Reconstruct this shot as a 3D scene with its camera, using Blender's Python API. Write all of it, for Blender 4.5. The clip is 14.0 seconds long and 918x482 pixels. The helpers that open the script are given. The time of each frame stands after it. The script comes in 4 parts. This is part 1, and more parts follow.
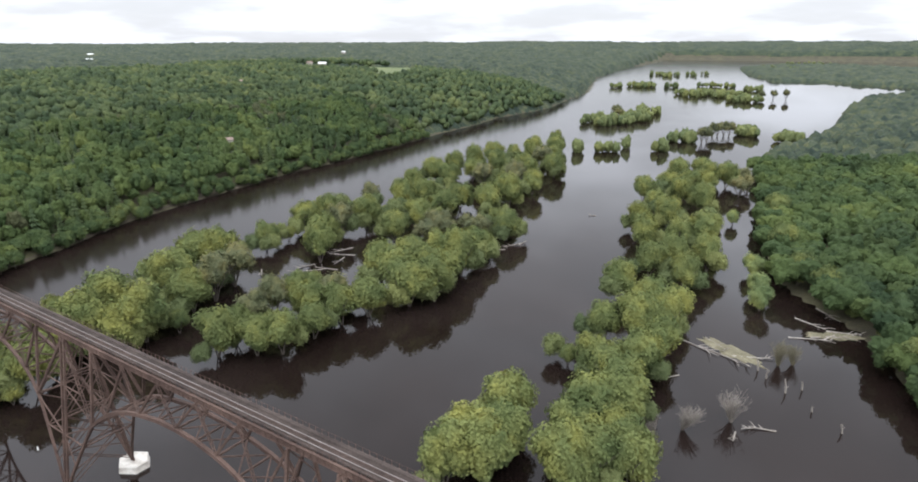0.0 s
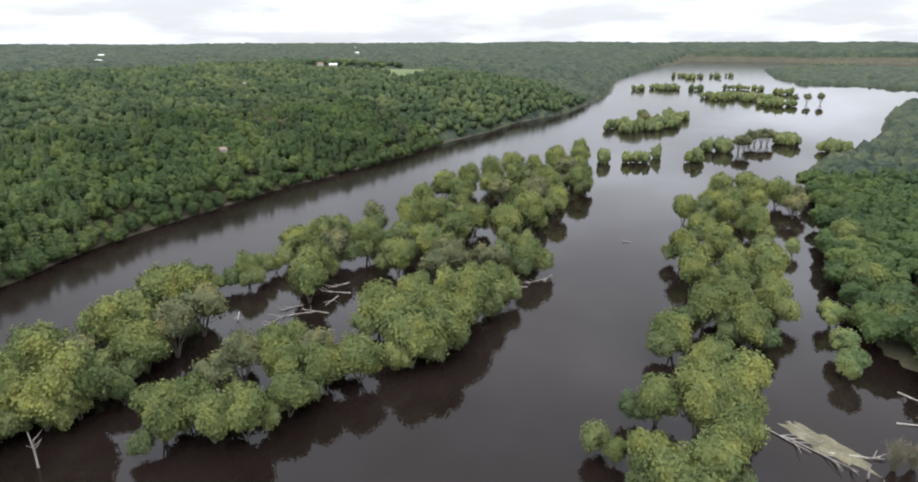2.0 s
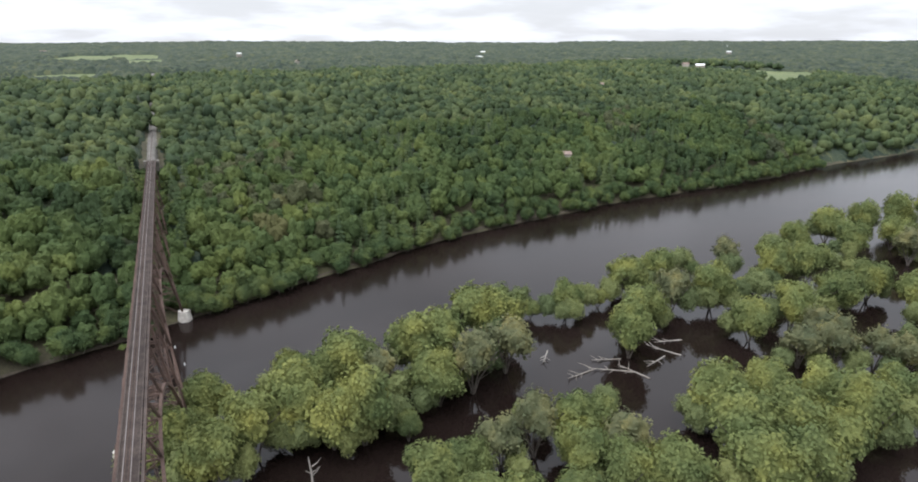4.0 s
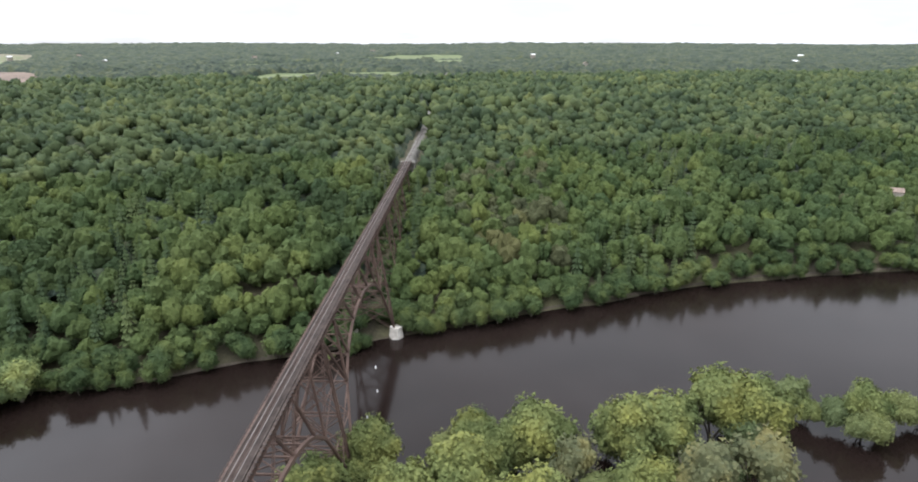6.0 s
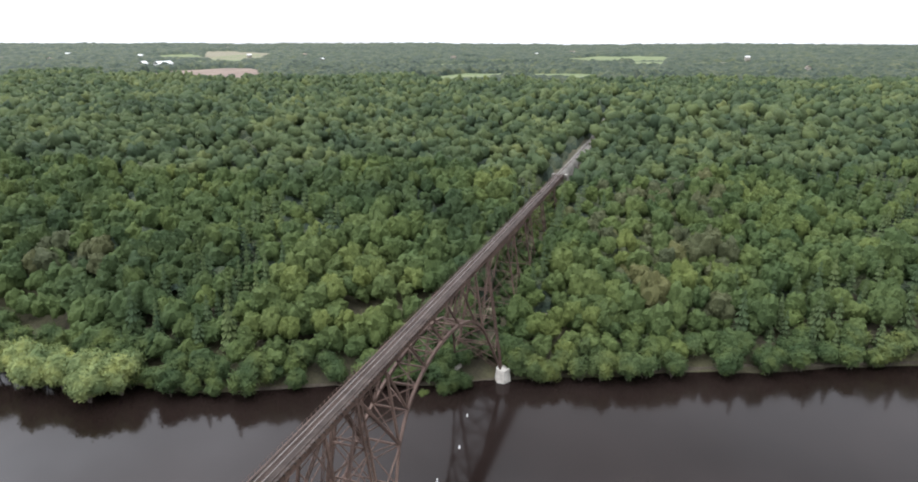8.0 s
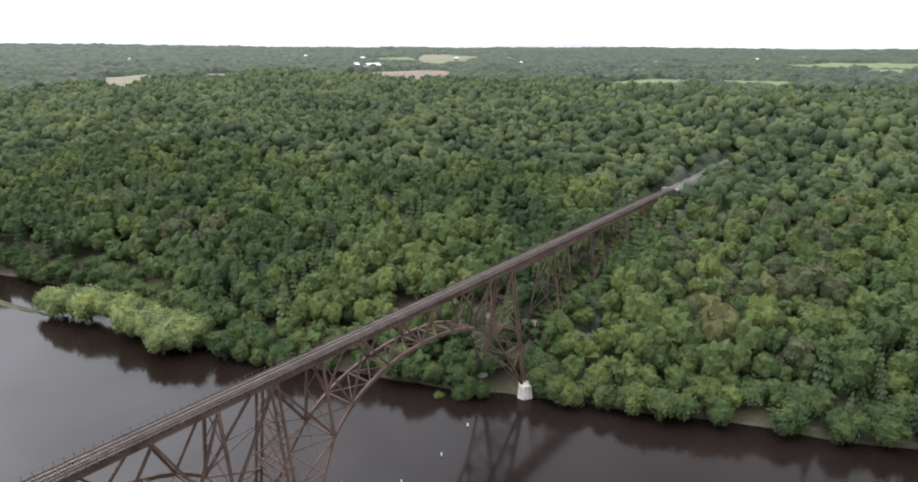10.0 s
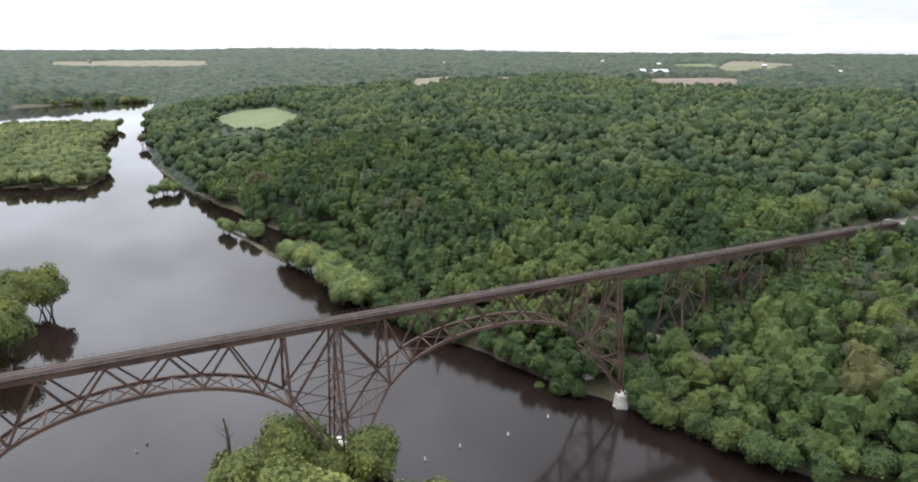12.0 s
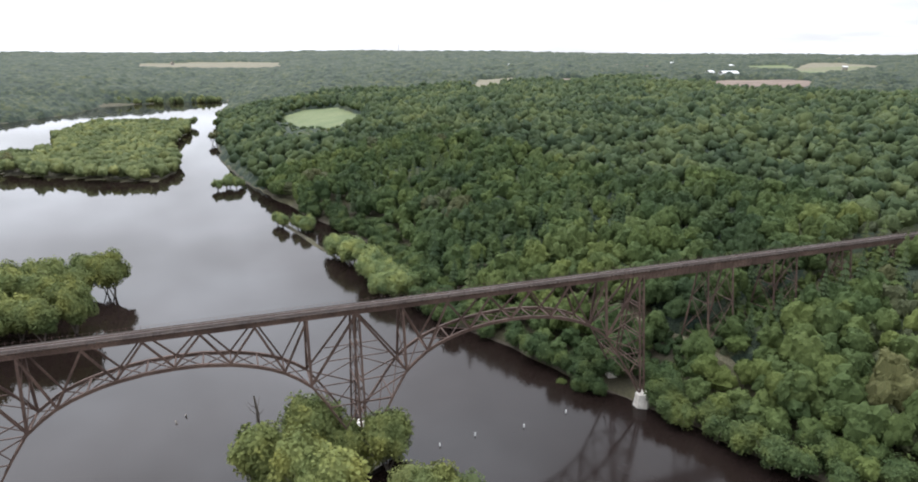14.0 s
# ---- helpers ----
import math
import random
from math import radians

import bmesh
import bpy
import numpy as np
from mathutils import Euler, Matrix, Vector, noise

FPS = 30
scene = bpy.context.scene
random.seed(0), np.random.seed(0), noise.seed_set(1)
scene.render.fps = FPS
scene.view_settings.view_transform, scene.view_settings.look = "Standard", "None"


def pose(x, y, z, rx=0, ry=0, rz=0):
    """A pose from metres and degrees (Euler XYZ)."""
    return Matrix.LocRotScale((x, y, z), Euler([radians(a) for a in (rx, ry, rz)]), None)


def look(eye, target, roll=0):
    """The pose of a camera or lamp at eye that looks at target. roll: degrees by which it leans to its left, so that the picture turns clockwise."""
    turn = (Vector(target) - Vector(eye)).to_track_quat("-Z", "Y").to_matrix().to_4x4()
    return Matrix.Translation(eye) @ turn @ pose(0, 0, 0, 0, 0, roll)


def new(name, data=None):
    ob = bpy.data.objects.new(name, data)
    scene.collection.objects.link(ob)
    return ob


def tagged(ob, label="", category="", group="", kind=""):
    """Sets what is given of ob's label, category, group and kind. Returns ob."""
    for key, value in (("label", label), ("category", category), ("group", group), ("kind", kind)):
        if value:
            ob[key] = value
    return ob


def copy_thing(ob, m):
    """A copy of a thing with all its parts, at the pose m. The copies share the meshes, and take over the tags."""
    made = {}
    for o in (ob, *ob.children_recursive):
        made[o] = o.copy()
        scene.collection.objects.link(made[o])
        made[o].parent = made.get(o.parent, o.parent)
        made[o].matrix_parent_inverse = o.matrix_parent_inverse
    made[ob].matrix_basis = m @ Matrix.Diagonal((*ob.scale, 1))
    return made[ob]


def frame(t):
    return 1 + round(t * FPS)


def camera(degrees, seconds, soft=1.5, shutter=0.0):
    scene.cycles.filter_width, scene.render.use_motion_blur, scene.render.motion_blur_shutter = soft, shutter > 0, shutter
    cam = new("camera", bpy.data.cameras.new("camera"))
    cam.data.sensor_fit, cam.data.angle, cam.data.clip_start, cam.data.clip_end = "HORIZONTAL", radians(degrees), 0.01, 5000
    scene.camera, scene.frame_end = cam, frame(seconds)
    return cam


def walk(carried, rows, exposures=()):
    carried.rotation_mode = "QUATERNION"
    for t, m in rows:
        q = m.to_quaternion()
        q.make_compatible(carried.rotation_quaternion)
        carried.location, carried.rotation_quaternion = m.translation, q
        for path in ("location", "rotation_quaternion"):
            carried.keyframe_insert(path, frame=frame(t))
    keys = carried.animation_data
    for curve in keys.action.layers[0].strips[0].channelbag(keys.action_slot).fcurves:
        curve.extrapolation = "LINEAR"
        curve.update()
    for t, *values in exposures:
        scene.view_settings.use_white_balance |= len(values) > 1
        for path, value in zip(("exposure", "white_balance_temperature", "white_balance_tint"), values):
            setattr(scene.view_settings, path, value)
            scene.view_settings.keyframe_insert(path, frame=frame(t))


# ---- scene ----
cam = camera(71.28, 14.0, soft=1.85)

EXPOSURE, CLOUD, GLOW, SUN_POWER = -0.38, 15.0, 2.4, 0.45
PATH = [
    (0, (-395.80, 75.25, 128.00), (-342.32, -3.83, 98.25), -0.24),
    (0.5, (-387.16, 62.52, 127.78), (-335.64, -17.84, 98.00), -0.24),
    (1, (-378.66, 49.05, 127.59), (-328.49, -32.17, 97.84), -0.23),
    (1.5, (-369.66, 35.35, 127.58), (-320.58, -46.53, 97.81), -0.21),
    (2, (-360.08, 22.17, 127.95), (-304.71, -55.64, 98.30), -0.24),
    (2.5, (-349.66, 10.61, 128.40), (-280.10, -54.85, 98.81), -0.16),
    (3, (-338.54, 1.38, 128.78), (-258.13, -50.14, 99.14), -0.07),
    (3.2, (-333.92, -2.06, 128.93), (-252.34, -51.69, 99.22), -0.08),
    (5.3, (-286.42, -35.57, 130.17), (-193.50, -57.63, 100.51), -0.17),
    (5.5, (-281.56, -38.30, 130.13), (-188.48, -59.69, 100.49), -0.11),
    (6, (-269.26, -44.57, 130.00), (-173.74, -42.66, 100.44), 0.03),
    (6.5, (-257.30, -49.88, 129.77), (-162.08, -42.58, 100.12), 0.12),
    (7, (-245.46, -54.66, 129.64), (-150.88, -41.56, 99.94), 0.19),
    (7.5, (-234.25, -60.00, 129.61), (-142.99, -31.89, 99.93), 0.18),
    (7.7, (-229.81, -62.28, 129.61), (-138.93, -32.90, 99.99), 0.19),
    (9.8, (-193.23, -116.34, 128.81), (-114.01, -62.70, 99.73), 0.29),
    (10, (-189.80, -122.39, 128.78), (-113.68, -64.41, 99.71), 0.34),
    (10.5, (-180.80, -137.73, 128.78), (-116.57, -66.76, 99.84), 0.38),
    (11, (-170.74, -152.29, 128.96), (-110.32, -78.01, 100.13), 0.40),
    (11.5, (-160.75, -165.62, 129.17), (-108.06, -85.62, 100.47), 0.44),
    (12, (-152.02, -176.07, 129.46), (-109.46, -90.22, 100.85), 0.51),
    (12.5, (-148.68, -180.12, 129.60), (-107.30, -93.65, 101.12), 0.42),
    (13, (-146.34, -183.11, 129.51), (-105.79, -96.24, 101.06), 0.41),
    (13.5, (-143.98, -186.05, 129.40), (-106.41, -97.84, 100.97), 0.40),
    (14, (-141.57, -188.80, 129.25), (-108.08, -98.98, 100.80), 0.37),
]
walk(cam, [(t, look(eye, target, roll)) for t, eye, target, roll in PATH], [(0.0, EXPOSURE, 6250, 11.5), (5.0, EXPOSURE - 0.08, 6250, 11.5), (6.5, EXPOSURE + 0.27, 6250, 11.5), (7.7, EXPOSURE + 0.27, 6250, 11.5), (10.0, EXPOSURE + 0.18, 6250, 11.5), (12.0, EXPOSURE + 0.05, 6250, 11.5), (14.0, EXPOSURE + 0.05, 6250, 11.5)])


# ---------- world and sun ----------
world = bpy.data.worlds.new("sky")
scene.world = world
world.use_nodes = True
wn, wl = world.node_tree.nodes, world.node_tree.links
wn.clear()
SUN_EL, SUN_ROT = radians(60), radians(-14)
SUN_DIR = Vector((math.sin(SUN_ROT) * math.cos(SUN_EL), math.cos(SUN_ROT) * math.cos(SUN_EL), math.sin(SUN_EL)))


def wnode(kind, operation=""):
    n = wn.new(kind)
    if operation:
        n.operation = operation
    return n


w_out = wnode("ShaderNodeOutputWorld")
w_bg = wnode("ShaderNodeBackground")
w_sky = wnode("ShaderNodeTexSky")
w_sky.sky_type, w_sky.sun_disc, w_sky.sun_elevation, w_sky.sun_rotation = "NISHITA", False, SUN_EL, SUN_ROT
w_co = wnode("ShaderNodeTexCoord")
w_sep = wnode("ShaderNodeSeparateXYZ")
w_add = wnode("ShaderNodeMath", operation="ADD")
w_abs = wnode("ShaderNodeMath", operation="ABSOLUTE")
w_add.inputs[1].default_value = 0.16
w_dx = wnode("ShaderNodeMath", operation="DIVIDE")
w_dy = wnode("ShaderNodeMath", operation="DIVIDE")
w_com = wnode("ShaderNodeCombineXYZ")
w_noise = wnode("ShaderNodeTexNoise")
w_noise.inputs["Scale"].default_value = 1.0
w_noise.inputs["Detail"].default_value = 7
w_noise.inputs["Roughness"].default_value = 0.55
w_ramp = wnode("ShaderNodeValToRGB")
w_ramp.color_ramp.elements[0].position, w_ramp.color_ramp.elements[1].position = 0.36, 0.62
w_ramp.color_ramp.elements[0].color = (0.80, 0.80, 0.80, 1)
w_cloud = wnode("ShaderNodeValToRGB")
w_cloud.color_ramp.elements[0].position, w_cloud.color_ramp.elements[1].position = 0.42, 0.62
w_cloud.color_ramp.elements[0].color = (0.90, 0.915, 0.94, 1)
w_cloud.color_ramp.elements[1].color = (1.12, 1.16, 1.22, 1)
w_scale = wnode("ShaderNodeVectorMath", operation="SCALE")
w_mix = wnode("ShaderNodeMix")
w_mix.data_type = "RGBA"
wl.new(w_co.outputs["Generated"], w_sep.inputs[0])
wl.new(w_sep.outputs["Z"], w_abs.inputs[0])
wl.new(w_abs.outputs[0], w_add.inputs[0])
for n, ax in ((w_dx, "X"), (w_dy, "Y")):
    wl.new(w_sep.outputs[ax], n.inputs[0])
    wl.new(w_add.outputs[0], n.inputs[1])
wl.new(w_dx.outputs[0], w_com.inputs["X"])
wl.new(w_dy.outputs[0], w_com.inputs["Y"])
wl.new(w_com.outputs[0], w_noise.inputs["Vector"])
wl.new(w_noise.outputs["Fac"], w_ramp.inputs[0])
wl.new(w_noise.outputs["Fac"], w_cloud.inputs[0])
# thin cloud glows round the hidden sun
w_dot = wnode("ShaderNodeVectorMath", "DOT_PRODUCT")
w_dot.inputs[1].default_value = SUN_DIR
w_max, w_pow, w_gain = wnode("ShaderNodeMath", "MAXIMUM"), wnode("ShaderNodeMath", "POWER"), wnode("ShaderNodeMath", "MULTIPLY_ADD")
w_max.inputs[1].default_value = 0.0
w_pow.inputs[1].default_value = 3.2
w_gain.inputs[1].default_value, w_gain.inputs[2].default_value = CLOUD * GLOW, CLOUD
wl.new(w_co.outputs["Generated"], w_dot.inputs[0])
wl.new(w_dot.outputs["Value"], w_max.inputs[0])
wl.new(w_max.outputs[0], w_pow.inputs[0])
wl.new(w_pow.outputs[0], w_gain.inputs[0])
# an overcast sky grows brighter from the horizon to the zenith
w_grad, w_both = wnode("ShaderNodeMath", "MULTIPLY_ADD"), wnode("ShaderNodeMath", "MULTIPLY")
w_grad.inputs[1].default_value, w_grad.inputs[2].default_value = 0.55, 0.95
wl.new(w_abs.outputs[0], w_grad.inputs[0])
wl.new(w_grad.outputs[0], w_both.inputs[0])
wl.new(w_gain.outputs[0], w_both.inputs[1])
wl.new(w_both.outputs[0], w_scale.inputs["Scale"])
wl.new(w_cloud.outputs[0], w_scale.inputs[0])
wl.new(w_ramp.outputs[0], w_mix.inputs["Factor"])
wl.new(w_sky.outputs[0], w_mix.inputs["A"])
wl.new(w_scale.outputs[0], w_mix.inputs["B"])
wl.new(w_mix.outputs["Result"], w_bg.inputs["Color"])
w_bg.inputs["Strength"].default_value = 0.1
wl.new(w_bg.outputs[0], w_out.inputs[0])

sun = new("sun", bpy.data.lights.new("sun", "SUN"))
sun.data.energy, sun.data.angle, sun.data.color = SUN_POWER, radians(40), (1.0, 0.97, 0.92)
sun.matrix_world = look(SUN_DIR * 100, (0, 0, 0))


# ---------- materials ----------
def material(name, rough=0.8, spec=0.3):
    m = bpy.data.materials.new(name)
    m.use_nodes = True
    b = m.node_tree.nodes["Principled BSDF"]
    b.inputs["Roughness"].default_value = rough
    b.inputs["Specular IOR Level"].default_value = spec
    return m, m.node_tree.nodes, m.node_tree.links, b


def noise_at(nodes, links, scale, detail=3, rough=0.55, space="Position"):
    n = nodes.new("ShaderNodeTexNoise")
    n.inputs["Scale"].default_value = scale
    n.inputs["Detail"].default_value = detail
    n.inputs["Roughness"].default_value = rough
    if space == "Position":
        g = nodes.new("ShaderNodeNewGeometry")
        links.new(g.outputs["Position"], n.inputs["Vector"])
    else:
        c = nodes.new("ShaderNodeTexCoord")
        links.new(c.outputs[space], n.inputs["Vector"])
    return n.outputs["Fac"]


def ramp(nodes, links, fac, stops):
    r = nodes.new("ShaderNodeValToRGB")
    e = r.color_ramp.elements
    while len(e) < len(stops):
        e.new(0.5)
    for el, (p, c) in zip(e, stops):
        el.position, el.color = p, (*c, 1)
    links.new(fac, r.inputs[0])
    return r.outputs[0]


def blend(nodes, links, fac, a, b, kind="MIX"):
    m = nodes.new("ShaderNodeMix")
    m.data_type, m.blend_type = "RGBA", kind
    for sock, v in (("Factor", fac), ("A", a), ("B", b)):
        if isinstance(v, (int, float)):
            m.inputs[sock].default_value = v
        elif isinstance(v, tuple):
            m.inputs[sock].default_value = (*v, 1)
        else:
            links.new(v, m.inputs[sock])
    return m.outputs["Result"]


def bump(nodes, links, fac, b, strength, dist):
    n = nodes.new("ShaderNodeBump")
    n.inputs["Strength"].default_value, n.inputs["Distance"].default_value = strength, dist
    links.new(fac, n.inputs["Height"])
    links.new(n.outputs[0], b.inputs["Normal"])


def mottled(name, dark, light, scale, fine, rough=0.85, spec=0.25, bump_d=0.05, metal=0.0, grain=(0.62, 1.25)):
    """A surface with large stains and fine grain."""
    m, n, l, b = material(name, rough, spec)
    big, small = noise_at(n, l, scale, 4), noise_at(n, l, fine, 4, 0.65)
    c = ramp(n, l, big, ((0.32, dark), (0.68, light)))
    g = ramp(n, l, small, ((0.3, (grain[0],) * 3), (0.7, (grain[1],) * 3)))
    l.new(blend(n, l, 1.0, c, g, "MULTIPLY"), b.inputs["Base Color"])
    b.inputs["Metallic"].default_value = metal
    bump(n, l, small, b, 0.5, bump_d)
    return m


def foliage(name, dark, mid, light, patch=0.016, crown=0.11, fine=1.1, thin=0.25, relief=0.0, cells=False, tone=False):
    """Leaves: patches of the wood, single crowns, and leaf clumps vary in turn."""
    m, n, l, b = material(name, 0.7, 0.08)
    p, c, f = noise_at(n, l, patch, 2), noise_at(n, l, crown, 2), noise_at(n, l, fine, 3, 0.7)
    if cells:
        vo = n.new("ShaderNodeTexVoronoi")
        vo.inputs["Scale"].default_value = crown
        gg = n.new("ShaderNodeNewGeometry")
        sp = n.new("ShaderNodeSeparateColor")
        l.new(gg.outputs["Position"], vo.inputs["Vector"])
        l.new(vo.outputs["Color"], sp.inputs[0])
        c = sp.outputs[0]
    if tone:
        at = n.new("ShaderNodeAttribute")
        at.attribute_name = "tone"
        c = at.outputs["Fac"]
    g = n.new("ShaderNodeNewGeometry")
    o = n.new("ShaderNodeObjectInfo")
    isl = n.new("ShaderNodeMath")
    isl.operation = "ADD"
    l.new(g.outputs["Random Per Island"], isl.inputs[0])
    l.new(o.outputs["Random"], isl.inputs[1])
    base = ramp(n, l, p, ((0.34, dark), (0.52, mid), (0.7, light)))
    lo, hi = (0.05, 0.95) if cells or tone else (0.3, 0.7)
    deep, pale = ((0.72, 0.78, 0.84), (1.32, 1.22, 1.06)) if tone else ((0.62, 0.70, 0.76), (1.52, 1.34, 1.1))
    per = ramp(n, l, c, ((lo, deep), (0.5, (1.0, 1.0, 1.0)), (hi, pale)))
    rnd = ramp(n, l, isl.outputs[0], ((0.15, (0.92, 0.93, 0.94)), (0.9, (1.07, 1.05, 1.01))))
    fin = ramp(n, l, f, ((0.3, (0.8, 0.81, 0.82)), (0.68, (1.22, 1.2, 1.14))))
    col = blend(n, l, 1.0, base, per, "MULTIPLY")
    col = blend(n, l, 1.0, col, rnd, "MULTIPLY")
    col = blend(n, l, 1.0, col, fin, "MULTIPLY")
    l.new(col, b.inputs["Base Color"])
    if relief:
        bump(n, l, f, b, 1.0, relief)
    if thin:
        t = n.new("ShaderNodeBsdfTranslucent")
        mx = n.new("ShaderNodeMixShader")
        mx.inputs[0].default_value = thin
        l.new(col, t.inputs["Color"])
        l.new(b.outputs[0], mx.inputs[1])
        l.new(t.outputs[0], mx.inputs[2])
        l.new(mx.outputs[0], n["Material Output"].inputs[0])
    return m


M_FOREST = foliage("oak_leaves", (0.046, 0.070, 0.030), (0.064, 0.094, 0.039), (0.083, 0.110, 0.045), fine=0.9, relief=0.3)
M_HILL = foliage("woodland_leaves", (0.038, 0.059, 0.027), (0.061, 0.090, 0.035), (0.087, 0.114, 0.042), fine=0.9, relief=0.35, tone=True)
# Woodland leaves again, greyed: haze over the upper woods is put into the colour.
M_HAZED_HILL = foliage("hazed_leaves", (0.041, 0.061, 0.033), (0.064, 0.090, 0.043), (0.091, 0.114, 0.051), fine=0.9, relief=0.35, tone=True)
# Distant haze is painted in as blue, missing leaf shade as darker base colours.
M_HAZED_CANOPY = foliage("hazed_canopy_leaves", (0.030, 0.043, 0.032), (0.042, 0.056, 0.039), (0.054, 0.068, 0.043), fine=0.5, thin=0.0, relief=1.6, cells=True)
M_MAPLE = foliage("maple_leaves", (0.110, 0.134, 0.053), (0.138, 0.163, 0.062), (0.164, 0.188, 0.070), crown=0.08, fine=0.8, relief=0.25)
M_DULL = foliage("late_leaves", (0.056, 0.066, 0.038), (0.070, 0.080, 0.044), (0.086, 0.094, 0.048), relief=0.3, tone=True)
M_ISLE = foliage("island_leaves", (0.110, 0.134, 0.060), (0.133, 0.158, 0.069), (0.155, 0.179, 0.076), relief=0.3, tone=True)
M_WILLOW = foliage("willow_leaves", (0.131, 0.172, 0.076), (0.155, 0.194, 0.084), (0.173, 0.213, 0.090))
M_BROWN = foliage("budding_leaves", (0.101, 0.110, 0.059), (0.118, 0.124, 0.066), (0.130, 0.134, 0.069))
M_PINE = foliage("pine_needles", (0.056, 0.084, 0.042), (0.070, 0.098, 0.048), (0.082, 0.110, 0.05), tone=True)
M_BARK = mottled("bark", (0.075, 0.062, 0.050), (0.15, 0.13, 0.11), 0.8, 6.0)
M_DEAD = mottled("bleached_wood", (0.25, 0.22, 0.19), (0.42, 0.39, 0.35), 0.6, 5.0)
M_TWIG = mottled("grey_twigs", (0.19, 0.165, 0.14), (0.30, 0.27, 0.235), 0.5, 4.0)
M_STEEL = mottled("rusted_steel", (0.060, 0.036, 0.028), (0.125, 0.080, 0.062), 0.12, 1.6, 0.78, 0.35, 0.03)
M_TIE = mottled("weathered_timber", (0.042, 0.032, 0.028), (0.090, 0.070, 0.060), 0.3, 3.0)
M_RAIL = mottled("rail_steel", (0.24, 0.21, 0.19), (0.36, 0.32, 0.30), 0.2, 4.0, 0.45, 0.5, 0.01, 0.2)
M_CONC = mottled("pale_concrete", (0.40, 0.36, 0.31), (0.70, 0.67, 0.61), 0.35, 2.5, grain=(0.86, 1.08))
M_STONE = mottled("weathered_stone", (0.13, 0.12, 0.105), (0.26, 0.24, 0.21), 0.25, 3.0)
M_BALLAST = mottled("grey_ballast", (0.10, 0.092, 0.08), (0.18, 0.168, 0.148), 0.08, 2.0)
M_GRAVEL = mottled("gravel", (0.22, 0.20, 0.17), (0.38, 0.35, 0.30), 0.08, 2.0)
M_SOIL = mottled("forest_floor", (0.040, 0.034, 0.024), (0.085, 0.080, 0.042), 0.03, 0.7, bump_d=0.3)
# Bank mud, with the shade under overhanging trees darkened into its colour.
M_SHADED_MUD = mottled("shaded_mud", (0.045, 0.037, 0.028), (0.10, 0.083, 0.062), 0.1, 1.2)
M_MEADOW = mottled("meadow_grass", (0.095, 0.122, 0.050), (0.140, 0.162, 0.072), 0.02, 0.4)
M_PLOUGH = mottled("ploughed_soil", (0.13, 0.095, 0.075), (0.20, 0.15, 0.115), 0.015, 0.3)
M_DRY = mottled("dry_grass", (0.11, 0.10, 0.062), (0.20, 0.18, 0.12), 0.15, 1.4)
M_WHITE = mottled("white_paint", (0.70, 0.70, 0.69), (0.82, 0.82, 0.80), 0.3, 3.0, 0.5)
M_ROOF = mottled("brown_shingles", (0.16, 0.12, 0.10), (0.27, 0.21, 0.17), 0.3, 3.0)

# still backwater mirrors sharply; the main channel along the west bank runs and ruffles
M_WATER, _n, _l, _b = material("river_water", 0.08, 0.5)
_b.inputs["IOR"].default_value = 1.33
_big, _rip, _mot = noise_at(_n, _l, 0.012, 3), noise_at(_n, _l, 0.45, 4, 0.6), noise_at(_n, _l, 0.02, 3)
_l.new(ramp(_n, _l, _big, ((0.35, (0.0085, 0.0054, 0.0045)), (0.68, (0.015, 0.0102, 0.0088)))), _b.inputs["Base Color"])
_geo, _xyz = _n.new("ShaderNodeNewGeometry"), _n.new("ShaderNodeSeparateXYZ")
_l.new(_geo.outputs["Position"], _xyz.inputs[0])
_wav, _run = _n.new("ShaderNodeMath"), _n.new("ShaderNodeMapRange")
_wav.operation = "MULTIPLY_ADD"
_wav.inputs[1].default_value = 110.0
_l.new(_mot, _wav.inputs[0])
_l.new(_xyz.outputs["X"], _wav.inputs[2])
_l.new(_wav.outputs[0], _run.inputs["Value"])
_run.inputs["From Min"].default_value, _run.inputs["From Max"].default_value = -80.0, 10.0
_run.inputs["To Min"].default_value, _run.inputs["To Max"].default_value = 0.04, 0.12
_l.new(_run.outputs[0], _b.inputs["Roughness"])
_gloss = _n.new("ShaderNodeMapRange")
_l.new(_wav.outputs[0], _gloss.inputs["Value"])
_gloss.inputs["From Min"].default_value, _gloss.inputs["From Max"].default_value = -80.0, 10.0
_gloss.inputs["To Min"].default_value, _gloss.inputs["To Max"].default_value = 0.5, 0.28
_l.new(_gloss.outputs[0], _b.inputs["Specular IOR Level"])
bump(_n, _l, _rip, _b, 0.05, 0.05)


